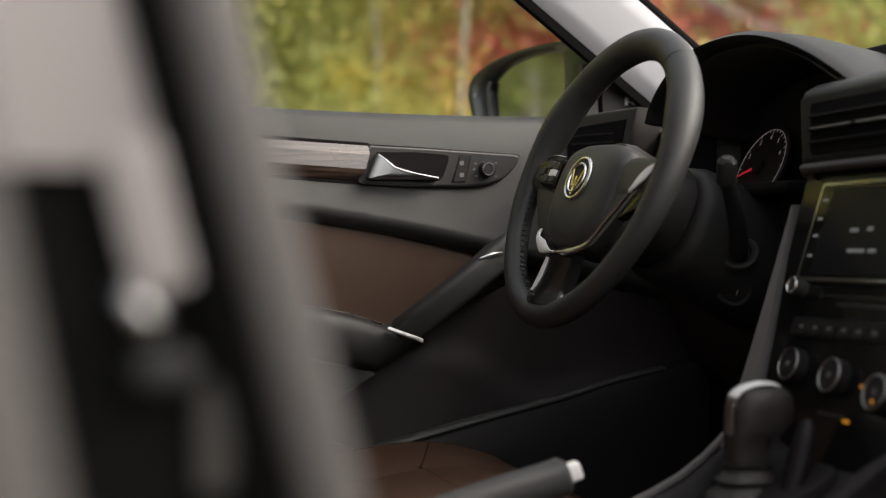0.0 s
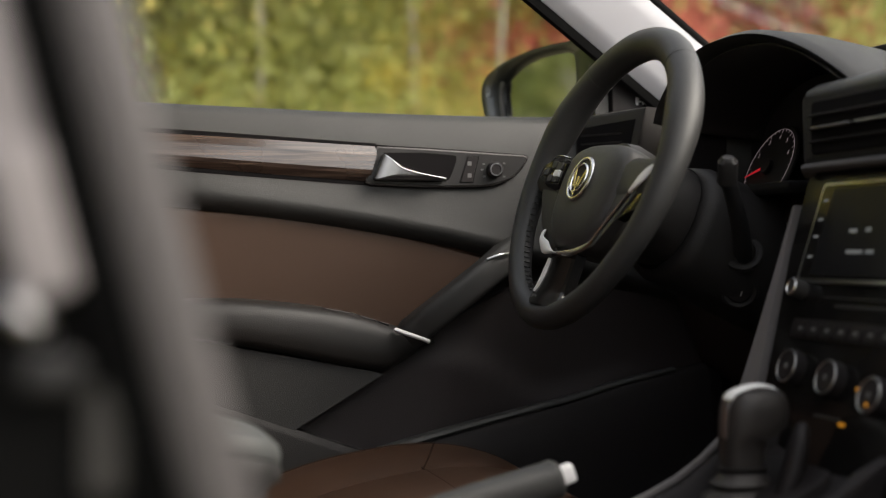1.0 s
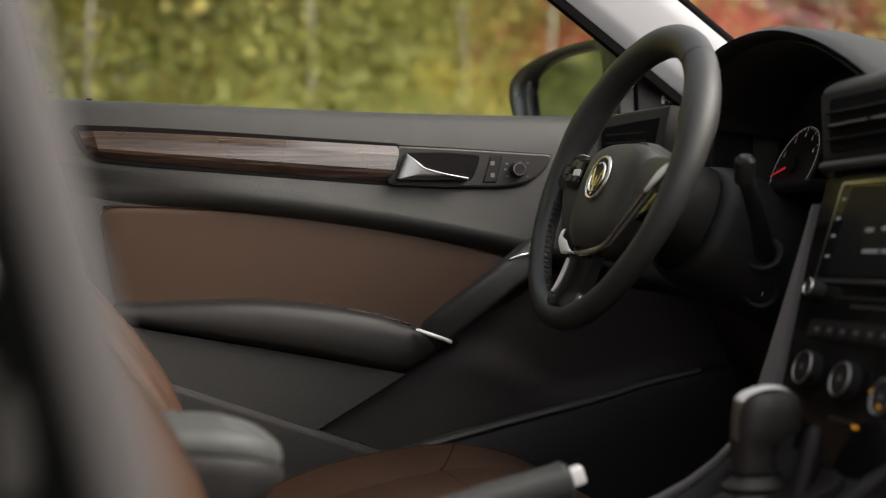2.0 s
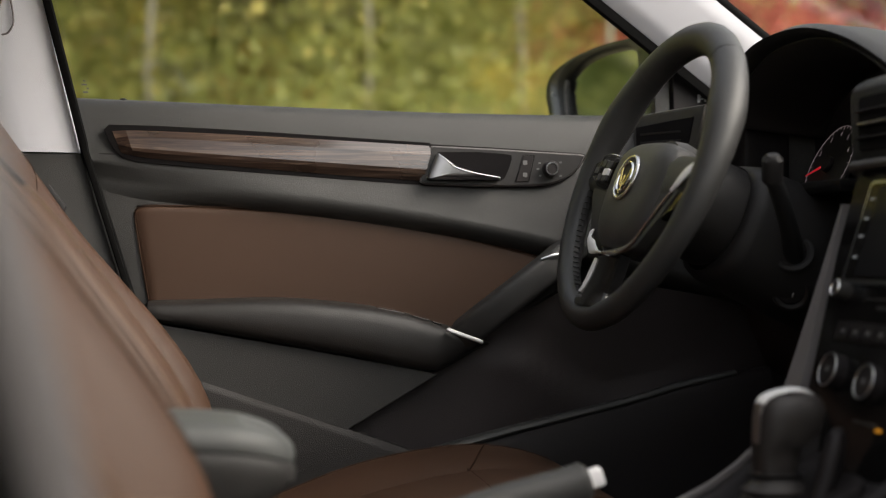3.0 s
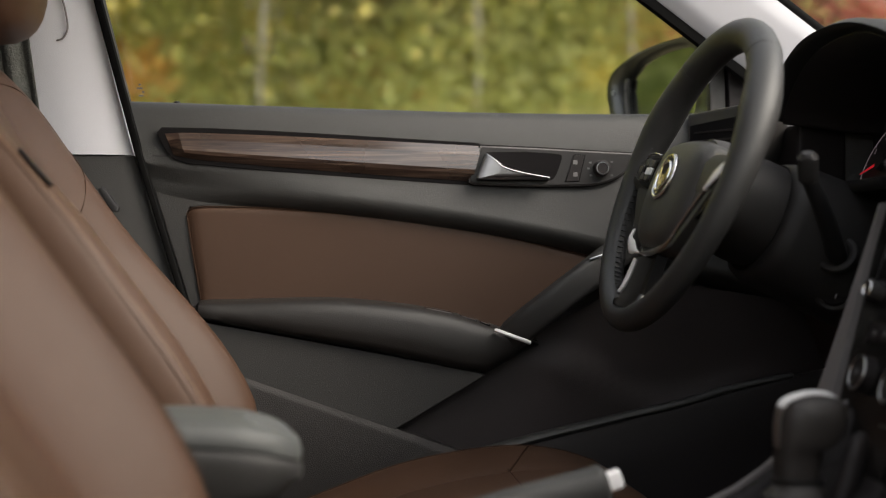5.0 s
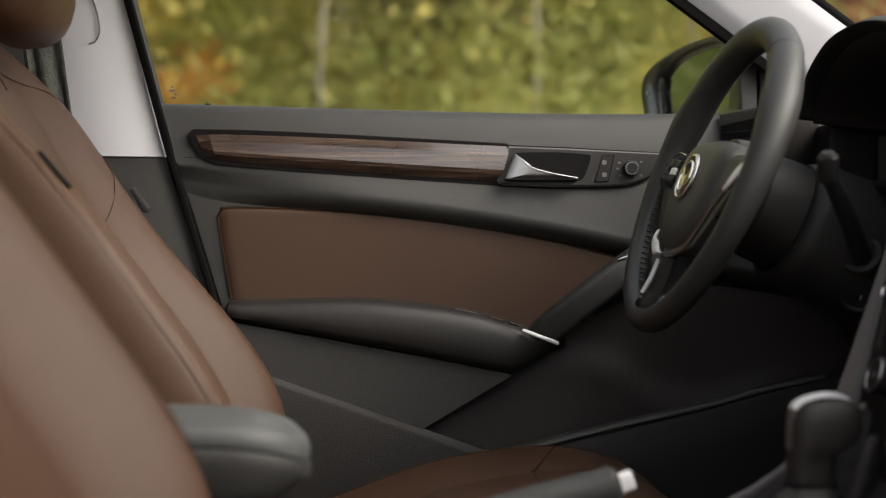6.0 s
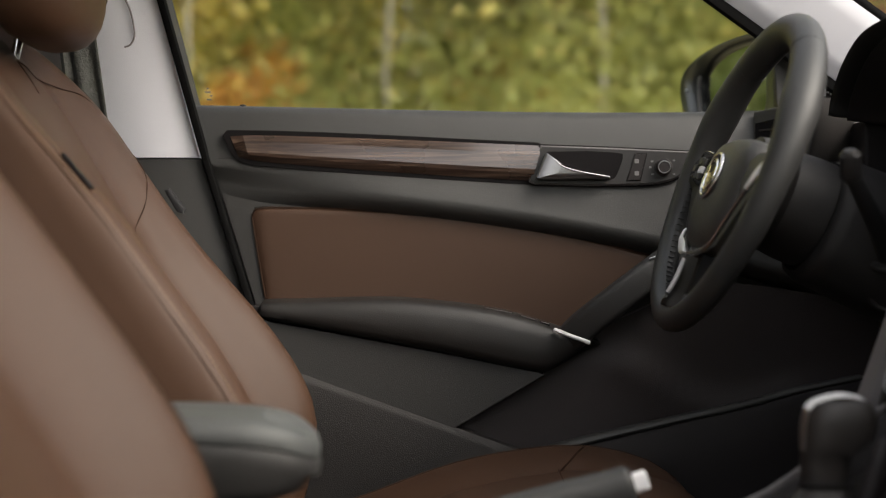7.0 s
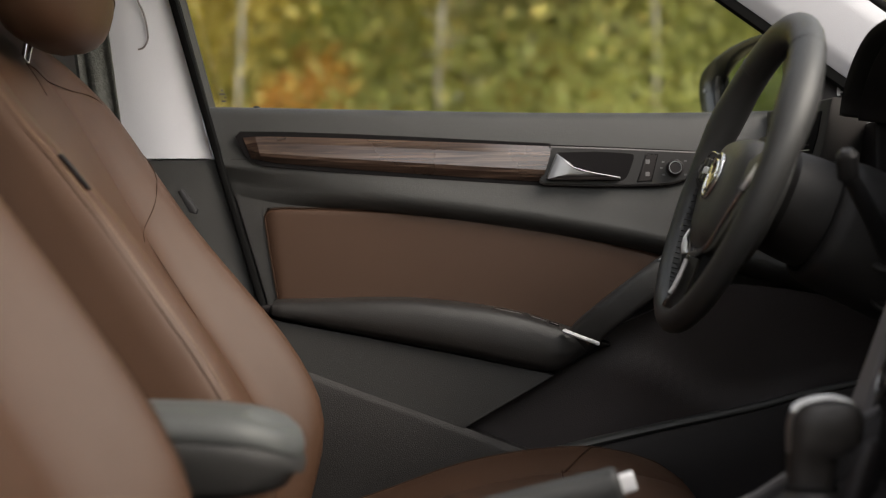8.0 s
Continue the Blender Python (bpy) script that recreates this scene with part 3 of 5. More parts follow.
gap = [(-0.085 + (x + 0.085) * 1.016, 0.902 + (z - 0.902) * 1.07) for x, z in bz]
part("bezel_gap", plate(gap, 0.6988, 0.72, 0.0006), DEEP, door, "dark sheet for the shaded gap round the bezel")
part("bezel_rim", plate(bz, 0.6965, 0.72, 0.002), GREY_WING, door, "thin satin grey bezel rim")
mid_x, mid_z = -0.085, 0.902
inner = [(mid_x + (x - mid_x) * 0.985, mid_z + (z - mid_z) * 0.935) for x, z in bz]
part("bezel", plate(inner, 0.6945, 0.71, 0.001), BEZEL, door, "black handle bezel")
cup = [(-0.174, 0.9225)] + [tuple(p[:2]) for p in cr([(-0.12, 0.9235, 0), (-0.075, 0.9205, 0), (-0.0695, 0.916, 0), (-0.071, 0.908, 0), (-0.078, 0.89, 0), (-0.085, 0.884, 0), (-0.10, 0.8825, 0)], 4)] + [(-0.187, 0.8825), (-0.188, 0.886)]
# no hollow here: a near-black plate paints the shade of the recess
part("handle_cup", plate(cup, 0.6935, 0.70, 0.0005), DEEP, door, "flat dark plate for the shade of the handle recess")
lever = [(-0.1765, 0.9195), (-0.1745, 0.9195), (-0.166, 0.912), (-0.157, 0.9035), (-0.146, 0.8985), (-0.125, 0.8935), (-0.10, 0.889), (-0.0885, 0.8875), (-0.0885, 0.884), (-0.11, 0.884), (-0.150, 0.8835), (-0.186, 0.884), (-0.190, 0.886)]
part("door_handle", plate(lever, 0.678, 0.694, 0.003, 3, puff=0.003), HANDLE, door, "satin silver inside door handle")
part("handle_edge", sweep(cr([(-0.176, 0.679, 0.9185), (-0.166, 0.6765, 0.911), (-0.156, 0.675, 0.9025), (-0.146, 0.6745, 0.898), (-0.125, 0.6745, 0.8925), (-0.09, 0.676, 0.8865)], 5), 0.0010, n=8), HANDLE, door, "bright handle edge")
part("switch_frame", plate([(-0.051, 0.9205), (-0.0355, 0.9195), (-0.0445, 0.8815), (-0.0655, 0.8815)], 0.6938, 0.70, 0.001), DEEP, door)
part("lock_switch", plate([(-0.053, 0.9195), (-0.0375, 0.9185), (-0.046, 0.8825), (-0.0635, 0.8825)], 0.6925, 0.70, 0.0015), BLACK, door, "central locking switch")
for zz in (0.909, 0.892):
    part("switch_icon", plate(rounded(-0.0535, -0.0475, zz - 0.003, zz + 0.003, 0.001), 0.6922, 0.694, 0.0002), GREY_MARK, door)
part("mirror_dial", disc((-0.0135, 0.684, 0.9005), (0, -1, 0), 0.0115, 0.012, 0.002), BLACK, door, "mirror adjuster knob")
part("dial_ring", torus((-0.0135, 0.6838, 0.9005), (0, -1, 0), 0.0082, 0.0007, 30, 6), SATIN, door)
for a in (150, 180, 215, 35, 325):
    ca, sa = math.cos(radians(a)), math.sin(radians(a))
    part("dial_mark", plate(rounded(-0.0135 + 0.018 * ca - 0.0018, -0.0135 + 0.018 * ca + 0.0018, 0.9005 + 0.0165 * sa - 0.0012, 0.9005 + 0.0165 * sa + 0.0012, 0.0005), 0.6940, 0.696, 0.0002), GREY_MARK, door)
part("lock_pin", disc((-0.603, 0.735, belt(-0.603) + 0.0012), (0, 0, 1), 0.0046, 0.010), RUBBER, door, "small black lock pin")

# armrest
at = f1([(-0.573, 0.709), (-0.568, 0.7145), (-0.52, 0.716), (-0.42, 0.7185), (-0.357, 0.7165), (-0.242, 0.702), (-0.165, 0.680), (-0.100, 0.6575)])
ab = f1([(-0.573, 0.696), (-0.568, 0.693), (-0.552, 0.6895), (-0.426, 0.6665), (-0.299, 0.6425), (-0.182, 0.6190), (-0.150, 0.633), (-0.122, 0.6475), (-0.100, 0.6545)])
ad_ = f1([(-0.573, 0.676), (-0.568, 0.664), (-0.54, 0.660), (-0.4, 0.652), (-0.25, 0.652), (-0.165, 0.662), (-0.100, 0.690)])
rings = []
for k in range(33):
    x = -0.573 + 0.471 * (k / 32) ** 1.3
    t, b, d = at(x), ab(x), ad_(x)
    h = t - b
    rings.append([Vector((x, y, z)) for y, z in ((0.75, t + 0.004), (0.70, t + 0.003), (d + 0.022, t + 0.0015), (d + 0.012, t - 0.03 * h), (d + 0.005, t - 0.12 * h), (d + 0.001, t - 0.30 * h), (d, t - 0.55 * h), (d + 0.002, t - 0.80 * h), (d + 0.008, t - 0.94 * h), (d + 0.018, b), (0.72, b), (0.75, b))])
part("armrest", loft(rings), REST, door, "padded charcoal armrest")
part("armrest_end", plate([(-0.586, 0.7095), (-0.570, 0.7105), (-0.566, 0.690), (-0.554, 0.679), (-0.566, 0.681), (-0.580, 0.700)], 0.684, 0.72, 0.003), BLACK, door, "small black end piece")
for x0, x1 in ((-0.262, -0.222), (-0.213, -0.19), (-0.186, -0.172)):
    part("window_switch", loft([[Vector((x, y, at(x) + dz)) for y, dz in ((0.676, -0.004), (0.676, 0.0012), (0.678, 0.0022), (0.697, 0.0034), (0.698, -0.004))] for x in (x0, x0 + 0.003, x1 - 0.003, x1)]), GLOSS, door, "window switch")
    part("switch_edge", sweep([(x0 + 0.002, 0.6770, at(x0 + 0.002) + 0.0020), (x1 - 0.002, 0.6770, at(x1 - 0.002) + 0.0020)], 0.0005, n=6), GREY_WING, door)
# pull handle rising to the front
part("pull_handle", sweep(cr([(-0.140, 0.690, 0.668), (-0.118, 0.668, 0.690), (-0.075, 0.655, 0.725), (-0.030, 0.660, 0.758), (0.005, 0.690, 0.780), (0.03, 0.72, 0.795)], 6), 0.0205, 0.0215, up=(0, -1, 0), p=4.2, n=24), PLASTIC, door, "charcoal pull handle")
part("pull_trim", sweep([(-0.166, 0.660, 0.6775), (-0.146, 0.649, 0.6700), (-0.130, 0.648, 0.6645), (-0.120, 0.653, 0.6605)], lambda t: 0.0052 - 0.0034 * t, 0.0030, n=10), SILVER, door, "bright silver strip under the pull handle")
part("pull_cap", sweep(cr([(-0.040, 0.640, 0.774), (-0.022, 0.640, 0.780), (-0.004, 0.650, 0.782)], 4), 0.0016, n=6), SATIN, door)

# lower panel, pocket and front bulge
part("lower_panel", plate([(-0.575, 0.6935), (-0.552, 0.6875), (-0.426, 0.6647), (-0.299, 0.6407), (-0.186, 0.6178), (-0.180, 0.6150), (-0.305, 0.541), (-0.34, 0.50), (-0.52, 0.50)], 0.671, 0.74, 0.0012), PLASTIC, door, "dark lower panel")
fold = f1([(-0.36, 0.640), (-0.12, 0.652), (-0.076, 0.655), (-0.046, 0.647), (-0.016, 0.630), (0.012, 0.610), (0.040, 0.595), (0.075, 0.588), (0.12, 0.596), (0.17, 0.612), (0.25, 0.640), (0.34, 0.67)])
fold_out = f1([(-0.35, 0.0), (-0.13, 0.001), (-0.08, 0.009), (0.0, 0.013), (0.08, 0.014), (0.14, 0.012), (0.22, 0.004), (0.34, 0.0)])
panel_top = f1([(-0.35, 0.54), (-0.20, 0.625), (-0.13, 0.665), (-0.05, 0.70), (0.05, 0.74), (0.34, 0.70)])
rings = []
for k in range(47):
    x = -0.35 + 0.69 * k / 46
    run = []
    for n in range(41):
        z = 0.32 + (panel_top(x) - 0.32) * n / 40
        u = min(1, max(0, (fold(x) + 0.012 - z) / 0.045))
        run.append(Vector((x, 0.706 - fold_out(x) * u * u * (3 - 2 * u) * math.exp(-max(0, fold(x) - 0.03 - z) / 0.06), z)))
    rings.append(run + [Vector((x, 0.74, panel_top(x))), Vector((x, 0.74, 0.32))])
part("front_panel", loft(rings), KICK, door, "black moulded front panel")
pk = f1([(-0.60, 0.652), (-0.522, 0.622), (-0.304, 0.544), (-0.219, 0.513), (-0.13, 0.478), (0.0, 0.44)])
rings = []
for k in range(25):
    x = -0.56 + 0.46 * k / 24
    z = pk(x)
    rings.append([Vector((x, y, w)) for y, w in ((0.705, z), (0.684, z + 0.002), (0.672, z), (0.668, z - 0.006), (0.664, z - 0.012), (0.660, z - 0.06), (0.657, z - 0.12), (0.657, 0.34), (0.705, 0.34))])
part("map_pocket", loft(rings), POCKET, door, "grained charcoal door pocket")
rk = f1([(-0.25, 0.490), (-0.129, 0.523), (0.0, 0.553), (0.10, 0.575), (0.16, 0.592), (0.30, 0.62)])
rings = []
for k in range(17):
    x = -0.25 + 0.55 * k / 16
    z = rk(x)
    rings.append([Vector((x, y, w)) for y, w in ((0.705, z - 0.004), (0.676, z + 0.001), (0.664, z), (0.658, z - 0.006), (0.654, z - 0.016), (0.640, z - 0.06), (0.64, 0.32), (0.705, 0.32))])
part("front_ledge", loft(rings), BLACK, door, "black lower ledge")
# light caught by the ledge's top, painted as a paler strip
part("ledge_edge", sweep([(x, 0.668, rk(x) + 0.001) for x in [-0.22 + 0.47 * k / 14 for k in range(15)]], lambda t: 0.0140 - 0.007 * t, lambda t: 0.0080 - 0.003 * t, n=14), GRIP, door, "lighter charcoal strip for the light along the ledge")
pane = part("window_glass", plate([(-0.665, 0.985), (-0.76, 1.33), (-0.20, 1.33), (0.17, 1.06), (0.26, 0.985)], -0.0015, 0.0015, 0.0003, m=Matrix.Translation((0, 0.762, 0)) @ Matrix.Translation((0, 0, 0.985)) @ Matrix.Rotation(math.atan(LEAN), 4, "X") @ Matrix.Translation((0, 0, -0.985))), GLASS, door, "clear side window", smooth=False)
pane.visible_shadow = False
for x0, x1, z0 in ((-0.6575, -0.6545, 1.018), (-0.6600, -0.6520, 1.013), (-0.6530, -0.6500, 1.008), (-0.6580, -0.6510, 1.003)):
    yy = 0.7595 - LEAN * (z0 - 0.985)
    part("etched_mark", plate(rounded(x0, x1, z0 - 0.0011, z0 + 0.0011, 0.0005), yy - 0.001, yy + 0.001, 0.0002), GREY_MARK, pane)
part("door_skin", box(-0.60, 0.42, 0.80, 0.84, 0.25, 0.975, 0.015), PAINT, door, "dark painted outer skin")
part("sail_panel", plate([(0.176, 0.984), (0.174, 1.060), (0.190, 1.062), (0.300, 0.984)], 0.716, 0.74, 0.003), BLACK, door, "black mirror-corner panel")
part("window_divider", plate([(0.150, 0.984), (0.146, 1.062), (0.171, 1.062), (0.173, 0.984)], 0.722, 0.74, 0.003), PLASTIC, door, "charcoal window divider")
for x0, x1, z0, z1 in ((0.212, 0.2165, 1.001, 1.0125), (0.2165, 0.2235, 1.0095, 1.0125), (0.2165, 0.221, 1.005, 1.007), (0.2225, 0.2255, 1.002, 1.007), (0.227, 0.23, 1.002, 1.0065), (0.2315, 0.2345, 1.002, 1.0065)):
    part("script_bar", plate(rounded(x0, x1, z0, z1, 0.0006), 0.7155, 0.717, 0.0002), WHITE_MARK, door)

nest(door, {"handle_edge": "door_handle", "dial_ring": "mirror_dial", "dial_mark": "mirror_dial", "switch_icon": "lock_switch", "switch_edge": "window_switch", "script_bar": "sail_panel", "pull_trim": "pull_handle", "pull_cap": "pull_handle", "bezel_rim": "bezel", "bezel_gap": "bezel", "switch_frame": "bezel", "handle_cup": "bezel"})

# ---- wing mirror ----
wing = thing("wing_mirror", "dark wing mirror with chrome-edged housing outside the door window", "wing mirror")
hz = cr([(x, z, 0) for x, z in ((0.034, 1.04), (0.036, 1.064), (0.050, 1.083), (0.085, 1.100), (0.13, 1.111), (0.18, 1.115), (0.225, 1.113), (0.254, 1.094), (0.262, 1.03), (0.25, 0.985), (0.15, 0.975), (0.07, 0.978), (0.045, 0.995))], 5)
gz = cr([(x, z, 0) for x, z in ((0.072, 1.035), (0.072, 1.055), (0.077, 1.068), (0.097, 1.0865), (0.13, 1.097), (0.165, 1.100), (0.187, 1.098), (0.195, 1.085), (0.196, 1.03), (0.188, 0.990), (0.14, 0.986), (0.09, 0.988), (0.075, 1.0))], 5)
turn = Matrix.Translation((0.120, 0.872, 1.046)) @ Matrix.Rotation(radians(-67), 4, "Z") @ Matrix.Diagonal((1.32, 0.9, 0.96, 1)) @ Matrix.Translation((-0.15, 0, -1.05))
ctr = Vector((0.15, 1.05))


def grown(s):
    return [Vector((ctr.x + (p[0] - ctr.x) * s, 0, ctr.y + (p[1] - ctr.y) * s)) for p in hz]


def inner(mix):
    return [Vector((a[0] + (b[0] - a[0]) * mix, 0, a[1] + (b[1] - a[1]) * mix)) for a, b in zip(gz, hz)]


rings = []
for ring, y in ((inner(0.0), 0.030), (inner(0.03), 0.014), (inner(0.25), 0.004), (inner(0.7), -0.003), (inner(0.93), -0.002), (grown(1.0), 0.003), (grown(1.02), 0.016), (grown(1.02), 0.04), (grown(0.92), 0.085), (grown(0.70), 0.115), (grown(0.35), 0.128)):
    rings.append([turn @ Vector((p.x, y, p.z)) for p in ring])
part("housing", loft(rings, caps=True), PAINT, wing, "dark painted housing")
bm = loft([[turn @ Vector((p.x, 0.024, p.z)) for p in inner(0.02)], [turn @ Vector((p.x, 0.018, p.z)) for p in inner(0.0)]])
part("mirror_glass", bm, MIRROR, wing, "mirror glass with autumn trees in it")
part("rim_trim", sweep([turn @ Vector((p.x, 0.009, p.z)) for p in inner(0.12)[-7:] + inner(0.12)[:9]], 0.0035, n=8), GREY_WING, wing, "grey inner edge")
part("blind_spot_light", disc(turn @ Vector((0.050, -0.004, 1.045)), turn.to_3x3() @ Vector((0, -1, 0)), 0.0035, 0.004), ICON, wing)
part("mirror_foot", sweep([(0.215, 0.85, 1.03), (0.22, 0.82, 1.02), (0.225, 0.78, 1.01), (0.225, 0.755, 1.005)], lambda t: 0.045 - 0.012 * t, lambda t: 0.035 - 0.012 * t, p=2.6), PAINT, wing, "dark mirror foot")

# ---- dashboard ----
dash = thing("dashboard", "charcoal soft dashboard with hooded instruments and vents", "dashboard")
rings = []
for y in (0.735, 0.66, 0.60, 0.585, 0.45, 0.3, 0.12, 0.10, 0.0, -0.2, -0.45, -0.62, -0.735):
    bow = 0.03 * (y / 0.73) ** 2
    back = 0.36 if 0.11 < y < 0.59 else 0.0
    rings.append([Vector((max(x + bow, back), y, z)) for x, z in ((0.78, 0.955), (0.55, 0.972), (0.36, 0.974), (0.29, 0.968), (0.262, 0.958), (0.255, 0.94), (0.262, 0.90), (0.29, 0.82), (0.33, 0.74), (0.36, 0.66), (0.42, 0.62), (0.60, 0.60), (0.78, 0.7))])
part("dash_body", loft(rings), SOFT, dash, "soft charcoal dash pad")
part("dash_end_panel", box(0.232, 0.30, 0.590, 0.712, 0.80, 0.957, 0.008), BLACK, dash, "black panel beside the instruments")
# instrument hood
arch = cr([(0.60, 0.962), (0.583, 0.987), (0.535, 1.020), (0.465, 1.044), (0.385, 1.0500), (0.30, 1.0435), (0.215, 1.019), (0.135, 0.980), (0.085, 0.945)], 6)
arch = [(p[0], p[1]) for p in [Vector((*q, 0)) if len(q) == 2 else q for q in arch]]


def arch_ring(x, s, dz, tilt=0.0):
    return [Vector((x + 0.35 * max(0, (0.35 - y)) * tilt, 0.345 + (y - 0.345) * s, 0.93 + (z - 0.93) * s + dz)) for y, z in arch]


rings = [arch_ring(0.40, 0.80, -0.03), arch_ring(0.30, 0.88, -0.012), arch_ring(0.215, 0.945, -0.002, 0.2), arch_ring(0.196, 0.965, 0.0, 0.2), arch_ring(0.192, 0.985, 0.0, 0.2),
         arch_ring(0.200, 1.0, 0.0, 0.2), arch_ring(0.26, 1.01, -0.004), arch_ring(0.36, 1.0, -0.020), arch_ring(0.52, 0.97, -0.055), arch_ring(0.66, 0.95, -0.090)]
part("instrument_hood", loft(rings, closed=False, caps=False), VENT_SKIN, dash, "curved instrument hood").modifiers.new("thickness", "SOLIDIFY").thickness = -0.004
part("hood_lining", loft([[q + Vector((0.004, 0, -0.006)) for q in arch_ring(x, s * 0.985, dz)] for x, s, dz in ((0.205, 0.95, 0), (0.30, 0.88, -0.012), (0.38, 0.82, -0.02))], closed=False, caps=False), BLACK, dash, "black hood lining").modifiers.new("thickness", "SOLIDIFY").thickness = -0.003
part("instrument_backing", box(0.335, 0.355, 0.10, 0.62, 0.84, 1.03, 0.004), BLACK, dash, "black instrument panel")
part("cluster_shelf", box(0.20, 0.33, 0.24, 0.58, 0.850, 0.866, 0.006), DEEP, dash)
GX, GY, GZ, TILT = 0.302, 0.478, 0.896, radians(24)


def dial(r, a, out=0.0):
    """A place on the raked dial; a turns anticlockwise from the driver's right."""
    u, v = r * math.cos(radians(a)), r * math.sin(radians(a))
    return Vector((GX + v * math.sin(TILT) - out * math.cos(TILT), GY - u, GZ + v * math.cos(TILT) + out * math.sin(TILT)))


DIAL_N = Vector((-math.cos(TILT), 0, math.sin(TILT)))
part("dial_face", disc(dial(0, 0, -0.001), DIAL_N, 0.062, 0.004, 0.001, 40), BLACK, dash, "black dial face")
part("dial_arc", sweep([dial(0.056, a) for a in range(-30, 211, 6)], 0.0004, n=6, up=DIAL_N), WHITE_GLOW, dash, "white dial arc")
for a in range(-30, 211, 10):
    part("dial_tick", sweep([dial(0.0555, a), dial(0.0525 if a % 30 else 0.0505, a)], 0.0005, n=5, up=DIAL_N), WHITE_GLOW, dash)
FACE = Matrix(((0, 0, -1, 0), (-1, 0, 0, 0), (0, 1, 0, 0), (0, 0, 0, 1)))
for k, a in ((1, 190), (2, 155), (3, 122), (4, 90), (5, 58), (6, 25)):
    letters("dial_number", str(k), 0.0095, Matrix.Translation(dial(0.044, a, 0.0005)) @ Matrix.Rotation(TILT, 4, "Y") @ FACE, WHITE_GLOW, dash)
part("needle", sweep([dial(0.010, 196, 0.004), dial(0.052, 196, 0.004)], lambda t: 0.0018 - 0.0010 * t, n=6, up=DIAL_N), RED_GLOW, dash, "red glowing needle")
part("needle_hub", disc(dial(0, 0, 0.006), DIAL_N, 0.011, 0.006), BLACK, dash)
part("small_dial", torus(dial(0.042, 268, 0.001), DIAL_N, 0.011, 0.0006, 24, 5), WHITE_GLOW, dash)
part("small_needle", sweep([dial(0.042, 268, 0.002), dial(0.040, 252, 0.002)], 0.0008, n=5, up=DIAL_N), RED_GLOW, dash)
# side vent at the door end
vent_turn = Matrix.Translation((0.178, 0.606, 0)) @ Matrix.Rotation(math.atan2(0.100, -0.060), 4, "Z") @ Matrix.Diagonal((1, -1, 1, 1))


def facing_back(x, tilt=0.0):
    """Lays a plate's (x, z) outline into (y, z) on a plane that faces the cabin's rear."""
    return Matrix.Translation((x, 0, 0)) @ Matrix.Rotation(radians(tilt), 4, "Y") @ Matrix(((0, 1, 0, 0), (1, 0, 0, 0), (0, 0, 1, 0), (0, 0, 0, 1)))


part("side_vent_frame", plate([(-0.004, 0.9865), (0.06, 0.9835), (0.125, 0.979), (0.125, 0.900), (0.02, 0.905), (0.010, 0.932)], 0.0, 0.07, 0.006, m=vent_turn), PLASTIC_DARK, dash, "charcoal side vent surround")
# flat dark sheet paints the shade inside the side vent
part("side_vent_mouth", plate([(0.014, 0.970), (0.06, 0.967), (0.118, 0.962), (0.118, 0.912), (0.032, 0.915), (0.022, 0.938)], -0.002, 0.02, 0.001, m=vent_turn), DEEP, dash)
for zz in (0.926, 0.938, 0.950):
    b = box(0.036, 0.110, -0.0028, 0.002, zz, zz + 0.0025, 0.0004)
    bmesh.ops.transform(b, matrix=vent_turn, verts=b.verts)
    part("vent_slat", b, BLACK, dash)
b = box(0.036, 0.108, -0.0030, 0.001, 0.9195, 0.9207, 0.0004)
bmesh.ops.transform(b, matrix=vent_turn, verts=b.verts)
part("vent_tab", b, SATIN, dash)

# lower column surround and knee panel
part("knee_panel", loft([[Vector((x, y, z)) for x, z in ((0.25, 0.855), (0.235, 0.82), (0.26, 0.74), (0.31, 0.62), (0.40, 0.56), (0.48, 0.56), (0.48, 0.86))] for y in (0.70, 0.55, 0.36, 0.2, 0.15)]), CONSOLE, dash, "black knee panel")
for yy in (0.52, 0.44):
    part("pedal", box(0.42, 0.44, yy - 0.03, yy + 0.03, 0.36, 0.44, 0.006), BLACK, dash)

nest(dash, {"dial_tick": "dial_arc", "dial_number": "dial_arc", "needle_hub": "needle", "side_vent_mouth": "side_vent_frame", "vent_slat": "side_vent_frame", "vent_tab": "side_vent_frame"})

# ---- centre stack ----
stack = thing("centre_stack", "gloss black centre stack with screen, dials and climate knobs", "centre stack")


def face_pt(y, z, out=0.0):
    """A place on the raked face of the stack."""
    x = 0.188 + (z - 0.855) * (0.33 if z < 0.855 else 0.0)
    return Vector((x - out, y, z))


rings = []
for z, hw in ((0.872, 0.172), (0.855, 0.185), (0.78, 0.178), (0.70, 0.160), (0.62, 0.145), (0.56, 0.138)):
    p = face_pt(0, z)
    rings.append([Vector((p.x + 0.10, -hw, z)), Vector((p.x + 0.008, -hw, z)), Vector((p.x, -hw + 0.008, z)), Vector((p.x, hw - 0.008, z)), Vector((p.x + 0.008, hw, z)), Vector((p.x + 0.10, hw, z))])
part("stack_face", loft(rings), GLOSS, stack, "gloss black stack face")
rings = []
for y in (0.176, 0.166, 0.10, 0.0, -0.10, -0.166, -0.176):
    s = 0.004 if abs(y) > 0.17 else 0.0
    rings.append([Vector((x, y, z)) for x, z in ((0.34, 0.982 - s), (0.24, 0.978 - s), (0.196, 0.966 - s), (0.182 + s, 0.958 - s), (0.178 + s, 0.95), (0.180 + s, 0.885), (0.186, 0.878), (0.34, 0.878))])
part("vent_housing", loft(rings), VENT_SKIN, stack, "charcoal centre vent housing")
# shade of the centre vent's mouth, painted as a dark sheet
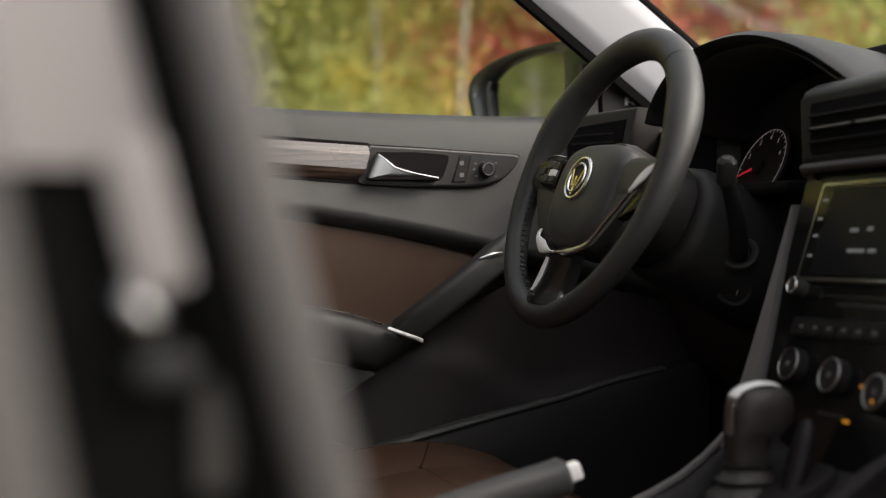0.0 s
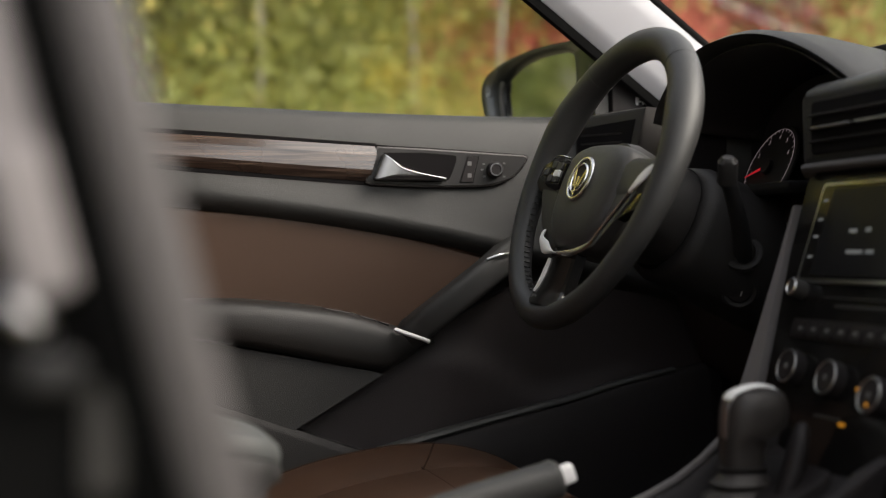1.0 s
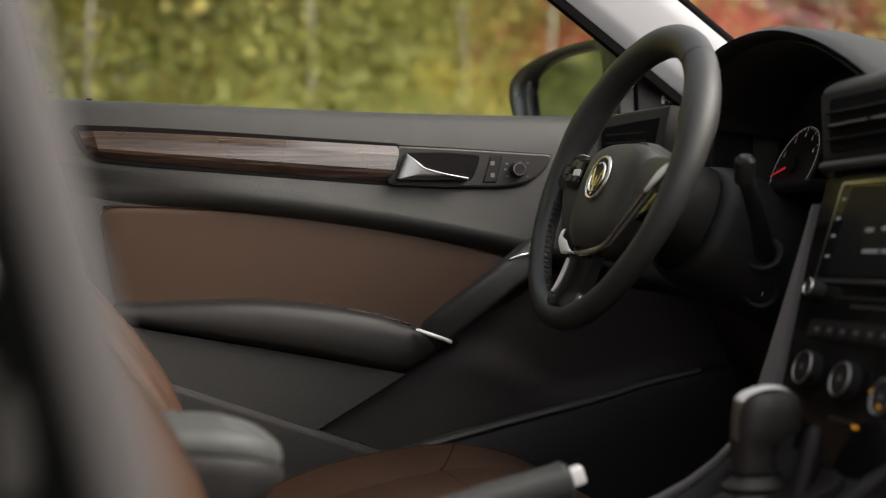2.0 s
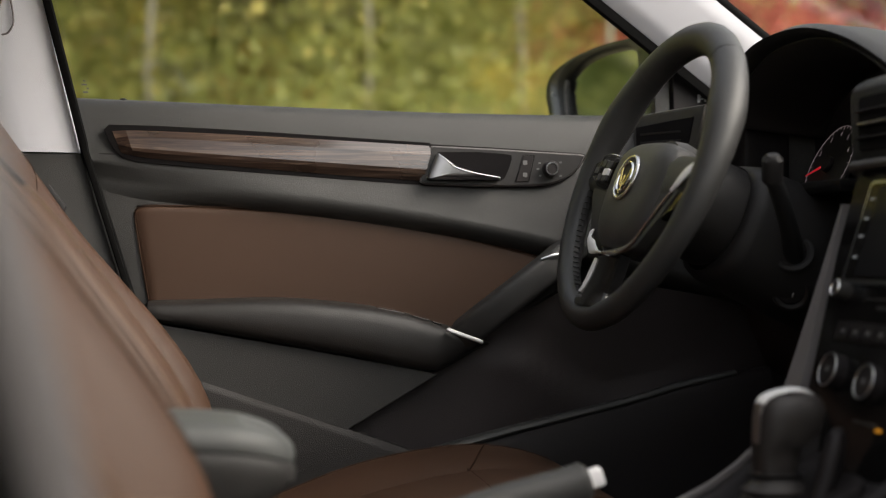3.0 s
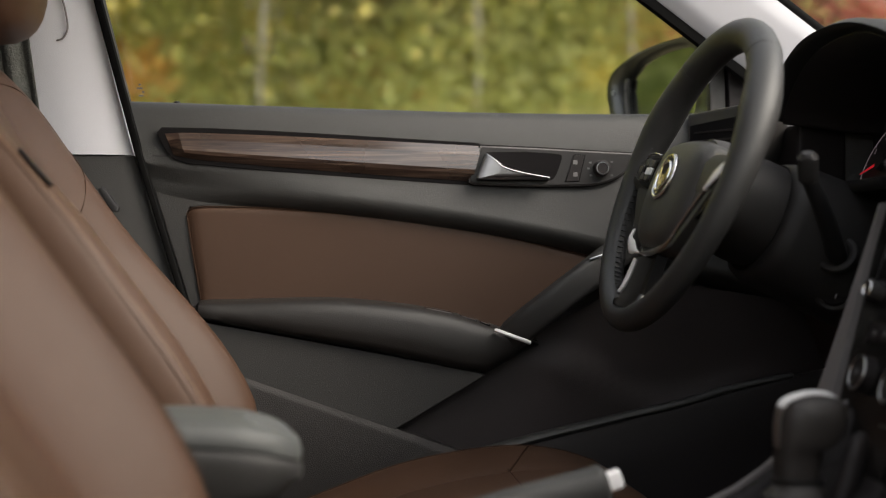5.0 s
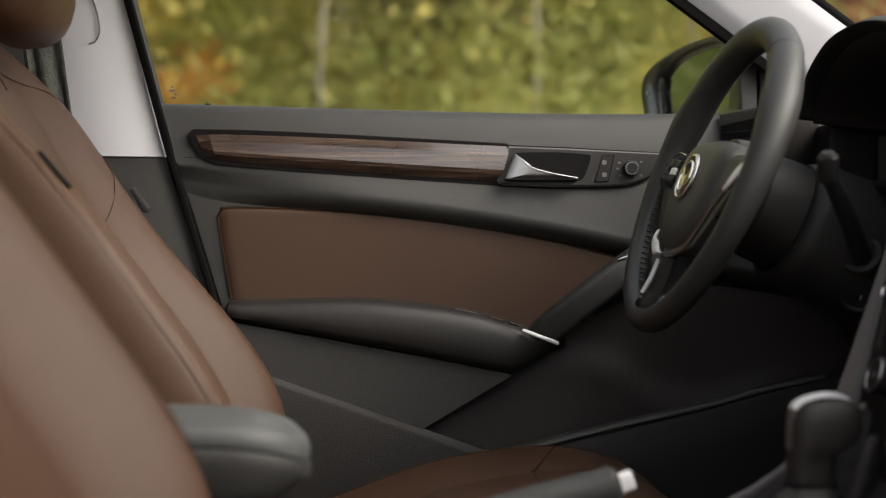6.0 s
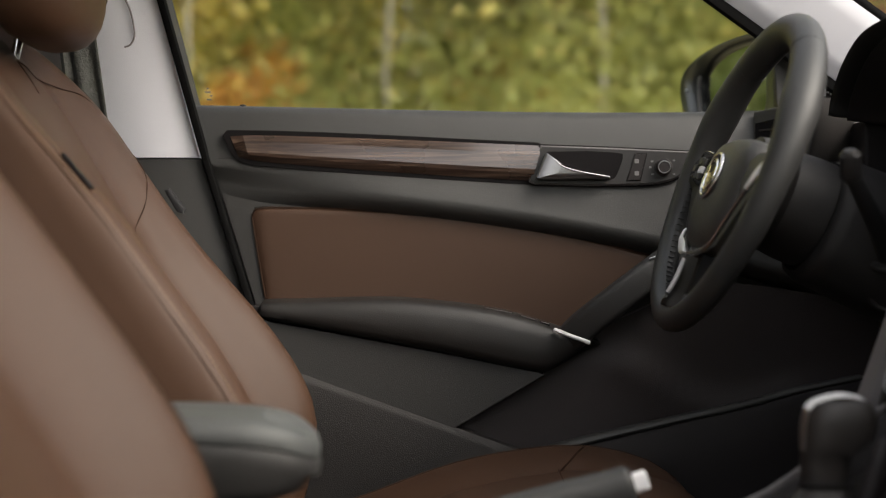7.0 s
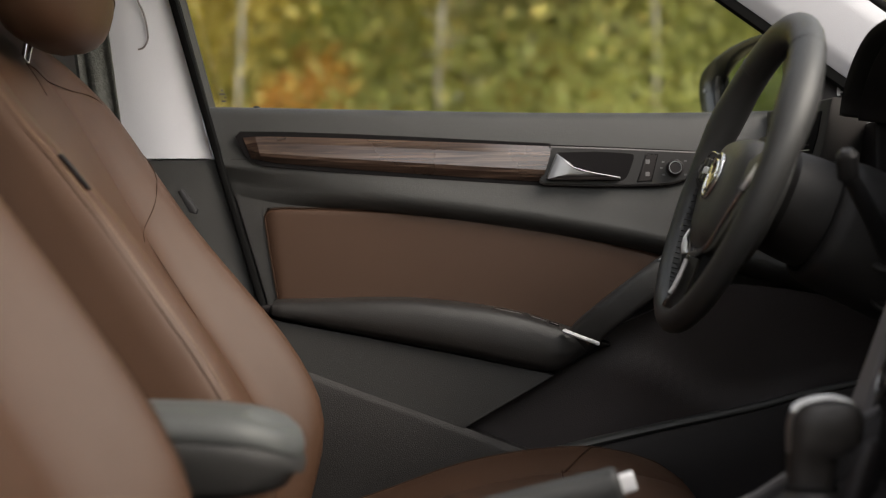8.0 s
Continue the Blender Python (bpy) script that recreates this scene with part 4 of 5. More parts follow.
part("vent_mouth", plate(rounded(-0.150, 0.150, 0.888, 0.945, 0.006), -0.003, 0.01, 0.002, m=facing_back(0.180)), DEEP, stack)
for zz in (0.9, 0.914, 0.928):
    part("vent_slat", box(0.172, 0.180, -0.148, 0.148, zz, zz + 0.0026, 0.001), BLACK, stack)
for y0, y1 in ((0.062, 0.135), (-0.02, 0.05), (-0.11, -0.03)):
    part("vent_tab", box(0.168, 0.176, y0, y1, 0.9140, 0.9165, 0.0010), HANDLE, stack, "silver vent tab")
part("top_trim", sweep([(0.184, 0.163, 0.868), (0.177, 0.158, 0.8735), (0.175, 0.1, 0.8735), (0.175, 0, 0.8735), (0.175, -0.1, 0.8735), (0.177, -0.158, 0.8735)], 0.0072, 0.0055, n=10), TAUPE, stack, "satin taupe top strip")


def stack_plate(y0, y1, z0, z1, r, out, depth=0.004, bev=0.0008):
    """A rounded plate lying on the raked face."""
    zc = (z0 + z1) / 2
    ang = math.degrees(math.atan(0.33))
    c = face_pt(0, zc, out)
    k = math.cos(radians(ang))
    o = [(a, (b - zc) / k) for a, b in rounded(y0, y1, z0, z1, r)]
    return plate(o, 0.0, depth, bev, m=Matrix.Translation(c) @ Matrix.Rotation(radians(ang), 4, "Y") @ Matrix(((0, 1, 0, 0), (1, 0, 0, 0), (0, 0, 1, 0), (0, 0, 0, 1))))


part("screen_frame", stack_plate(-0.128, 0.136, 0.752, 0.858, 0.006, 0.004, 0.006, 0.002), SATIN, stack, "thin silver screen frame")
part("screen", stack_plate(-0.1235, 0.1300, 0.7565, 0.8540, 0.005, 0.0052, 0.004), GLOSS, stack, "gloss screen surround")
part("display", stack_plate(-0.098, 0.108, 0.760, 0.850, 0.002, 0.0056, 0.003, 0.0003), SCREEN, stack, "dark display")
for zz in (0.838, 0.818, 0.800, 0.779):
    part("screen_key", stack_plate(0.113, 0.123, zz - 0.0015, zz + 0.0015, 0.0008, 0.0056, 0.002, 0.0002), ICON, stack)
for y0, y1, zz in ((0.040, 0.055, 0.805), (0.015, 0.025, 0.806), (0.02, 0.05, 0.784), (0.0, 0.014, 0.784)):
    part("display_line", stack_plate(y0, y1, zz - 0.002, zz + 0.002, 0.0008, 0.0059, 0.002, 0.0002), ICON, stack)
NRM = Vector((-1, 0, 0.33)).normalized()
for y, zz, r, d in ((0.118, 0.748, 0.0095, 0.017), (-0.118, 0.748, 0.0095, 0.017)):
    part("audio_knob", disc(face_pt(y, zz, d), NRM, r, d + 0.004, 0.0015), PLASTIC_DARK, stack, "small audio knob")
    part("knob_rim", torus(face_pt(y, zz, d), NRM, r - 0.001, 0.0012, 28, 8), CHROME, stack, "chrome knob rim")
part("disc_slot", stack_plate(-0.09, 0.05, 0.728, 0.731, 0.001, 0.001, 0.003), PLASTIC_DARK, stack)
part("slot_line", stack_plate(-0.09, 0.075, 0.737, 0.7385, 0.0005, 0.0008, 0.003, 0.0002), PLASTIC_DARK, stack)
part("button_strip", stack_plate(-0.12, 0.12, 0.695, 0.715, 0.004, 0.002, 0.004), BLACK, stack)
for i in range(9):
    y = 0.096 - 0.026 * i
    part("climate_button", stack_plate(y - 0.011, y + 0.011, 0.698, 0.712, 0.003, 0.0045, 0.003, 0.001), BLACK, stack, "climate button")
    part("button_icon", stack_plate(y - 0.004, y + 0.004, 0.7035, 0.7075, 0.001, 0.005, 0.001, 0.0002), GREY_MARK, stack)
for y, zz in ((0.093, 0.667), (0.014, 0.662), (-0.066, 0.653)):
    c = face_pt(y - 0.006, zz - 0.003)
    part("climate_knob", disc(c + NRM * 0.013, NRM, 0.0180, 0.017, 0.002), BLACK, stack, "ribbed climate knob")
    part("knob_face", disc(c + NRM * 0.0127, NRM, 0.0145, 0.004, 0.001), SEAL, stack)
    part("knob_ring", torus(c + NRM * 0.0128, NRM, 0.0166, 0.0011, 40, 8), HANDLE, stack, "silver knob ring")
    part("knob_icon", disc(c + NRM * 0.0135, NRM, 0.003, 0.001, 0.0002), GREY_MARK, stack)
part("heat_light", disc(face_pt(-0.031, 0.655, 0.001), NRM, 0.0020, 0.002, 0.0005), AMBER, stack, "amber seat heat light")
part("heat_light", disc(face_pt(-0.073, 0.6455, 0.0145), NRM, 0.0022, 0.002, 0.0005), AMBER, stack, "amber seat heat light")
part("tray_slot", stack_plate(-0.017, 0.030, 0.6225, 0.6255, 0.001, 0.001, 0.003), PLASTIC_DARK, stack)
part("airbag_light", stack_plate(-0.0275, -0.0180, 0.6195, 0.6228, 0.001, 0.002, 0.003), AMBER, stack, "amber warning light")
for side in (1, -1):
    rings = []
    for z, w in ((0.835, 0.002), (0.80, 0.006), (0.74, 0.014), (0.68, 0.023), (0.63, 0.032), (0.58, 0.040), (0.54, 0.046)):
        p = face_pt(0, z)
        hw = 0.138 + (z - 0.56) * 0.165
        rings.append([Vector((p.x - 0.004, side * (hw + 0.002), z)), Vector((p.x - 0.004 - w * 0.35, side * (hw + 0.003 + w * 0.5), z)), Vector((p.x + 0.002 - w * 0.2, side * (hw + 0.004 + w), z)), Vector((p.x + 0.05, side * (hw + 0.005 + w), z)), Vector((p.x + 0.05, side * (hw + 0.002), z))])
    # passenger-side wing in black: shade put into the colour of the same part
    part("side_wing", loft(rings), GREY_WING if side > 0 else BLACK, stack, "satin grey console wing" if side > 0 else "console wing painted darker as if shaded")

nest(stack, {"knob_ring": "climate_knob", "knob_face": "climate_knob", "knob_icon": "climate_knob", "knob_rim": "audio_knob", "button_icon": "climate_button", "screen_key": "screen", "display_line": "display", "vent_slat": "vent_housing", "vent_tab": "vent_housing", "vent_mouth": "vent_housing"})

# ---- steering wheel ----
wheel = thing("steering_wheel", "black leather steering wheel with chrome and gloss black trim", "steering wheel")
RAKE = radians(22.5)
WM = Matrix.Translation((0.0185, 0.370, 0.877)) @ Matrix.Rotation(radians(5.5), 4, "Z") @ Matrix(((0, math.sin(RAKE), -math.cos(RAKE), 0), (-1, 0, 0, 0), (0, math.cos(RAKE), math.sin(RAKE), 0), (0, 0, 0, 1))) @ Matrix.Rotation(radians(-3), 4, "Z")


def wpart(name, bm, material, label=""):
    bmesh.ops.transform(bm, matrix=WM, verts=bm.verts)
    return part(name, bm, material, wheel, label)


def rim_pt(a, r=0.172):
    x, y = r * math.cos(a), r * math.sin(a)
    if y < -0.10:
        y -= 0.008 * (-0.10 - y) / 0.072
    return Vector((x, y, 0))


bm = bmesh.new()
N, K = 96, 16
rr = []
for i in range(N):
    a = 2 * math.pi * i / N
    c = rim_pt(a)
    d = (rim_pt(a + 0.02) - rim_pt(a - 0.02)).normalized()
    o = d.cross(Vector((0, 0, 1)))
    deg = math.degrees(a) % 360
    grip = max(math.exp(-((deg - 25) / 14) ** 2), math.exp(-((deg - 155) / 14) ** 2))
    low = min(1, max(0, (0.35 - math.sin(a)) / 0.8))
    ro, rz = 0.0200 + 0.0020 * grip - 0.0040 * low, 0.0195 + 0.0022 * grip - 0.0048 * low
    c = c * (1 + 0.020 * low)
    rr.append([bm.verts.new(c + o * (ro * math.cos(2 * math.pi * j / K)) + Vector((0, 0, rz * math.sin(2 * math.pi * j / K)))) for j in range(K)])
for i in range(N):
    for j in range(K):
        bm.faces.new((rr[i][j], rr[(i + 1) % N][j], rr[(i + 1) % N][(j + 1) % K], rr[i][(j + 1) % K]))
rim = wpart("rim", bm, WHEEL_LEATHER, "leather-wrapped rim")
for a in (52, 128):
    c = rim_pt(radians(a))
    d = (rim_pt(radians(a) + 0.02) - rim_pt(radians(a) - 0.02)).normalized()
    wpart("rim_joint", torus(c, d, 0.01975, 0.00035, 28, 6), WHEEL_LEATHER)
# stitches along the inner side of the lower left and right grips
for a0, a1 in ((150, 250), (290, 390)):
    st = bmesh.new()
    for a in range(a0, a1, 3):
        low = min(1, max(0, (0.35 - math.sin(radians(a))) / 0.8))
        c = rim_pt(radians(a)) * (1 + 0.020 * low - (0.0202 - 0.0040 * low) / 0.172)
        sweep([c + Vector((0, 0, 0.004)), c + Vector((0, 0.0015, -0.004))], 0.0008, n=4, bm=st, round_ends=False, up=(1, 0, 0))
    tagged(wpart("stitching", st, PLASTIC, "grey rim stitching"), kind="stuff")
hub_o = cr([(0, 0.039), (0.045, 0.037), (0.070, 0.027), (0.079, 0.006), (0.078, -0.030), (0.070, -0.062), (0.056, -0.083), (0.038, -0.096), (0.020, -0.100), (0, -0.101)], 4)
hub_o = [(p[0], p[1]) for p in [Vector((*q, 0)) for q in [(v[0], v[1]) for v in hub_o]]]
hub_ring = hub_o + [(-x, y) for x, y in hub_o[-2:0:-1]]


def hub_at(s, z, shift=0.0):
    return [Vector((x * s, (y + 0.03) * s - 0.03 + shift, z)) for x, y in hub_ring]


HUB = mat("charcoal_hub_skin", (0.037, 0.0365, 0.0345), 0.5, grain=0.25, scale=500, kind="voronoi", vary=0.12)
wpart("airbag_cover", loft([hub_at(0.96, -0.045), hub_at(1.0, -0.02), hub_at(1.0, -0.004), hub_at(0.97, 0.004), hub_at(0.88, 0.011), hub_at(0.7, 0.016), hub_at(0.4, 0.019), hub_at(0.1, 0.020)]), HUB, "charcoal airbag cover")
wpart("badge_ring", torus((0.003, -0.0145, 0.0205), (0, 0, 1), 0.0262, 0.0028, 44, 10), CHROME, "chrome badge ring")
wpart("badge", disc((0.003, -0.0145, 0.0222), (0, 0, 1), 0.0255, 0.008, 0.001), BLACK, "round badge")
wpart("badge_inner_ring", torus((0.003, -0.0145, 0.0228), (0, 0, 1), 0.0182, 0.0017, 36, 8), CHROME, "thin inner ring")
for x, yy, rot in ((-0.010, 0.0, 22), (0.010, 0.0, -22), (0.0, -0.010, 0)):
    b = box(-0.0022, 0.0022, -0.012, 0.012, 0.0, 0.0018, 0.0006)
    bmesh.ops.transform(b, matrix=Matrix.Translation((0.003 + x * 1.0, yy - 0.0145, 0.0222)) @ Matrix.Rotation(radians(rot), 4, "Z"), verts=b.verts)
    wpart("badge_bar", b, BRONZE, "plain bright bar")
wpart("hub_back", loft([rring((0, -0.01, z), (1, 0, 0), (0, 1, 0), r, r, n=28) for z, r in ((-0.10, 0.050), (-0.07, 0.058), (-0.03, 0.062), (-0.015, 0.058))]), PLASTIC_DARK, "dark hub back")
for s in (1, -1):
    # one spoke skin in two tones: right as lit, left as shaded
    wpart("spoke", loft([[Vector((s * x, y + dy, z + dz)) for dy, dz in ((h, 0.004), (h * 0.6, 0.010), (-h * 0.6, 0.010), (-h, 0.004), (-h, -0.012), (h, -0.012))] for x, y, h, z in ((0.05, -0.008, 0.026, -0.006), (0.09, -0.006, 0.026, -0.004), (0.13, -0.004, 0.022, -0.004), (0.160, -0.002, 0.020, -0.002))]), HUB if s > 0 else BEZEL, "charcoal spoke, left one darkened as if shaded")
    if s < 0:
        wpart("button_pod", loft([[Vector((s * x, y + dy, z)) for dy, z in ((h, 0.004), (h * 0.7, 0.012), (-h * 0.7, 0.012), (-h, 0.004))] for x, y, h in ((0.076, -0.004, 0.019), (0.095, -0.003, 0.021), (0.125, -0.001, 0.019), (0.142, 0.0, 0.013))]), GLOSS, "button pod")
        for x, yy in ((0.090, 0.006), (0.107, 0.008), (0.090, -0.011), (0.107, -0.010), (0.124, -0.001)):
            wpart("wheel_button", plate(rounded(-0.007, 0.007, -0.005, 0.005, 0.002), -0.0145, -0.008, 0.001, m=Matrix.Translation((s * x, yy, 0)) @ Matrix.Rotation(radians(-90), 4, "X")), PLASTIC_DARK)
        wpart("button_print", plate(rounded(-0.0075, 0.0075, -0.0045, 0.0045, 0.0015), -0.0156, -0.012, 0.0008, m=Matrix.Translation((s * 0.0900, -0.004, 0)) @ Matrix.Rotation(radians(-90), 4, "X")), SILVER, "silver rocker button")
        wpart("pod_trim", sweep(cr([(s * 0.080, 0.019, 0.009), (s * 0.10, 0.021, 0.011), (s * 0.125, 0.019, 0.010), (s * 0.142, 0.012, 0.006)], 5), 0.0014, 0.0014, n=8), CHROME_DIM, "chrome pod edge")
    # left half in pale silver paints the chrome's highlight, right half stays dim
    wpart("hub_trim", sweep(cr(([(s * 0.146, 0.000, 0.006), (s * 0.126, -0.020, 0.008), (s * 0.093, -0.062, 0.009)] if s > 0 else [(s * 0.078, -0.080, 0.006)]) + [(s * 0.068, -0.091, 0.009), (s * 0.042, -0.102, 0.010), (s * 0.020, -0.106, 0.011), (0, -0.107, 0.011)], 6), lambda t, s=s: 0.0014 + (0.0034 if s > 0 else 0.0072) * max(0, 1 - abs(t - (0.70 if s > 0 else 0.45)) / 0.34) + 0.0045 * max(0, 1 - t / 0.22), lambda t: 0.002 + 0.001 * t, n=8), CHROME_DIM if s > 0 else SILVER, "chrome hub edge, its gleam painted on the left half")
    inner = [(0.126, -0.020), (0.093, -0.062)] if s > 0 else [(0.150, -0.004), (0.139, -0.030), (0.101, -0.070)]
    # wedges take the same lit and shaded tones as the spokes
    wpart("spoke_wedge", plate([(s * x, y) for x, y in [(0.060, 0.004), (0.145, 0.006)] + inner + [(0.068, -0.091), (0.042, -0.101), (0.02, -0.104)]], -0.003, 0.010, 0.002, m=Matrix.Rotation(radians(-90), 4, "X")), HUB if s > 0 else BEZEL, "charcoal spoke, left one darkened as if shaded")
    if s > 0:
        wpart("lower_wedge", plate([(0.148, 0.003), (0.126, -0.020), (0.098, -0.056), (0.112, -0.050), (0.140, -0.040), (0.158, -0.030), (0.162, -0.006)], -0.001, 0.010, 0.002, m=Matrix.Rotation(radians(-90), 4, "X")), GLOSS, "gloss black spoke insert")
        wpart("spoke_tip", sweep(cr([(0.152, 0.008, 0.007), (0.144, -0.001, 0.009), (0.134, -0.012, 0.010), (0.122, -0.026, 0.010)], 6), lambda t: 0.0015 + 0.0055 * math.sin(math.pi * t), 0.0026, n=10), SILVER, "bright silver spoke tip")

spoke_z = f1([(-0.176, 0.0135), (-0.168, 0.011), (-0.160, 0.008), (-0.150, 0.006), (-0.135, 0.005), (-0.118, 0.005), (-0.098, 0.006)])
rings = []
for y, x0, x1 in ((-0.098, -0.030, 0.034), (-0.118, -0.031, 0.036), (-0.135, -0.033, 0.038), (-0.150, -0.037, 0.041), (-0.160, -0.038, 0.046), (-0.168, -0.034, 0.053), (-0.1735, -0.024, 0.044)):
    z = spoke_z(y)
    rings.append([Vector((x0, y, z - 0.016)), Vector((x0, y, z - 0.003)), Vector((x0 + 0.003, y, z)), Vector((-0.012, y, z + 0.0012)), Vector((0.012, y, z + 0.0012)), Vector((x1 - 0.003, y, z)), Vector((x1, y, z - 0.003)), Vector((x1, y, z - 0.016))])
wpart("lower_spoke", loft(rings), GLOSS, "gloss black lower spoke")
wpart("spoke_trim", loft([[Vector((x + dx * w, y, spoke_z(y) + dz)) for dx, dz in ((-1.2, -0.003), (-1, 0.0010), (-0.4, 0.0030), (0.5, 0.0030), (1, 0.0008), (1.1, -0.003))] for x, y, w in ((-0.0275, -0.113, 0.0015), (-0.0275, -0.119, 0.0040), (-0.0285, -0.130, 0.0052), (-0.0290, -0.140, 0.0050), (-0.0300, -0.150, 0.0034), (-0.0310, -0.157, 0.0012))]), SILVER, "silver spoke edge")
for x, y, h in ((-0.0270, -0.1635, 0.0028), (-0.0215, -0.1625, 0.0020), (-0.0160, -0.1640, 0.0024)):
    wpart("spoke_mark", box(x - 0.0011, x + 0.0011, y - h, y + h, spoke_z(y) - 0.001, spoke_z(y) + 0.0012, 0.0003), GREY_MARK)
nest(wheel, {"rim_joint": "rim", "stitching": "rim", "badge_ring": "badge", "badge_inner_ring": "badge", "badge_bar": "badge", "pod_trim": "button_pod", "wheel_button": "button_pod", "button_print": "button_pod", "hub_trim": "spoke_wedge", "spoke_trim": "lower_spoke", "spoke_mark": "lower_spoke", "spoke_tip": "lower_wedge"})
# column
column = thing("steering_column", "dark steering column shroud with control stalks", "steering column")


def cpart(name, bm, material, label=""):
    bmesh.ops.transform(bm, matrix=WM, verts=bm.verts)
    return part(name, bm, material, column, label)


cpart("collar", loft([rring((0, -0.012, z), (1, 0, 0), (0, 1, 0), a, b, 2.3, 32) for z, a, b in ((-0.050, 0.060, 0.054), (-0.056, 0.067, 0.060), (-0.085, 0.070, 0.063), (-0.104, 0.070, 0.063), (-0.108, 0.066, 0.060))]), COLUMN, "charcoal column collar")
cpart("shroud", loft([rring((0, -0.014, z), (1, 0, 0), (0, 1, 0), a, b, 2.6, 32) for z, a, b in ((-0.106, 0.068, 0.062), (-0.112, 0.078, 0.071), (-0.125, 0.083, 0.076), (-0.20, 0.086, 0.080), (-0.30, 0.088, 0.083))]), COLUMN, "charcoal column shroud")
cpart("shroud_joint", torus((0, -0.013, -0.107), (0, 0, 1), 0.064, 0.003, 40, 8), SEAL)
# the arm's shade is in its colour, blacker than the tip
part("wiper_stalk", sweep(cr([(0.190, 0.335, 0.768), (0.172, 0.298, 0.785), (0.152, 0.264, 0.810), (0.127, 0.230, 0.841), (0.108, 0.209, 0.866)], 5), lambda t: 0.0125 - 0.004 * t, lambda t: 0.012 - 0.003 * t, n=12), RUBBER, column, "wiper stalk arm, blackened as if shaded")
part("stalk_tip", sweep([(0.110, 0.213, 0.861), (0.1060, 0.203, 0.883)], 0.0112, 0.0100, n=24, p=2.6), COLUMN, column, "grey stalk tip")
part("turn_stalk", sweep(cr([(0.130, 0.430, 0.83), (0.122, 0.47, 0.845), (0.112, 0.52, 0.855)], 5), lambda t: 0.016 - 0.006 * t, 0.011, n=12), BLACK, column)

part("stalk_socket", torus((0.176, 0.304, 0.781), (0.5, 0.75, -0.5), 0.019, 0.005, 32, 8), COLUMN, column, "moulded socket round the stalk")
part("ignition_ring", torus((0.180, 0.322, 0.737), (-0.35, -0.85, -0.35), 0.019, 0.0045, 32, 8), COLUMN, column, "ignition ring")
part("ignition_lock", disc((0.178, 0.319, 0.736), (-0.35, -0.85, -0.35), 0.015, 0.008, 0.002), BLACK, column, "ignition lock")
# glint on the lock, modelled as a small pale bar
part("ignition_slot", sweep([(0.1790, 0.3165, 0.731), (0.1815, 0.3165, 0.740)], 0.0011, n=6), GREY_WING, column, "small grey bar for the glint on the ignition lock")

# ---- centre console ----
console = thing("centre_console", "dark centre console between the front seats", "centre console")
top = f1([(-0.75, 0.465), (-0.45, 0.474), (-0.30, 0.492), (-0.15, 0.506), (-0.064, 0.526), (0.016, 0.563), (0.070, 0.606), (0.115, 0.636)])
rings = []
for k in range(23):
    x = -0.75 + 0.87 * k / 22
    z = top(x)
    w = 0.105 + 0.012 * max(0, x) / 0.11
    rings.append([Vector((x, y, q)) for y, q in ((-w, 0.26), (-w, z - 0.039), (-w + 0.006, z - 0.028), (-w + 0.016, z - 0.024), (-w + 0.024, z - 0.028), (-w + 0.034, z - 0.044), (0, z - 0.048), (w - 0.034, z - 0.036), (w - 0.024, z - 0.006), (w - 0.016, z), (w - 0.006, z - 0.004), (w, z - 0.015), (w, 0.26))])
part("console_body", loft(rings), BLACK, console, "dark console body")
for s in (1, -1):
    # the passenger-side edge also gets its shade from a darker colour
    part("console_edge", sweep([(x, s * (0.108 + 0.012 * max(0, x) / 0.11), top(x) - (0.001 if s > 0 else 0.026)) for x in [-0.30 + 0.42 * k / 14 for k in range(15)]], 0.0038, 0.0045, n=8), GREY_WING if s > 0 else BLACK, console, "console edge, grey, painted darker on the passenger side")
part("gear_surround", plate(rounded(-0.06, 0.10, -0.066, 0.066, 0.02), 0.0, 0.01, 0.002, m=Matrix.Translation((0.0, 0.015, 0.535)) @ Matrix.Rotation(radians(-28), 4, "Y") @ Matrix.Rotation(radians(-90), 4, "X")), BLACK, console)

gear = thing("gear_lever", "black leather gear knob with silver top on a pleated boot", "gear lever")
rings = []
for k in range(13):
    t = k / 12
    z = 0.515 + 0.062 * t
    rings.append(rring((0.028 + 0.006 * t, 0.028, z), (1, 0, 0), (0, 1, 0), 0.062 - 0.041 * t ** 0.7 + 0.0035 * math.sin(k * 2.2), 0.046 - 0.029 * t ** 0.7 + 0.003 * math.sin(k * 2.2), 2.6, 24))
part("boot", loft(rings), KNOB_LEATHER, gear, "pleated leather boot")
rings = []
for z, cx, a, b in ((0.540, 0.050, 0.020, 0.030), (0.560, 0.056, 0.021, 0.030), (0.580, 0.063, 0.021, 0.029), (0.600, 0.068, 0.020, 0.027), (0.613, 0.071, 0.016, 0.023), (0.620, 0.072, 0.010, 0.014), (0.622, 0.072, 0.004, 0.006)):
    rings.append(rring((cx + 0.006, -0.006, z), (0.5, 0.866, 0.0), (0.866, -0.5, 0.1), b, a * 0.55, 2.4, 22))
part("boot_bulge", loft(rings), BLACK, gear, "padded front of the boot")
rings = []
for z, cx, a, b in ((0.574, 0.034, 0.0205, 0.0170), (0.590, 0.0345, 0.0222, 0.0180), (0.601, 0.036, 0.0238, 0.0192), (0.606, 0.041, 0.0295, 0.0222), (0.616, 0.0460, 0.0340, 0.0245), (0.630, 0.048, 0.0352, 0.0255), (0.640, 0.0485, 0.0335, 0.0245), (0.6475, 0.049, 0.0285, 0.0205), (0.6525, 0.049, 0.018, 0.013)):
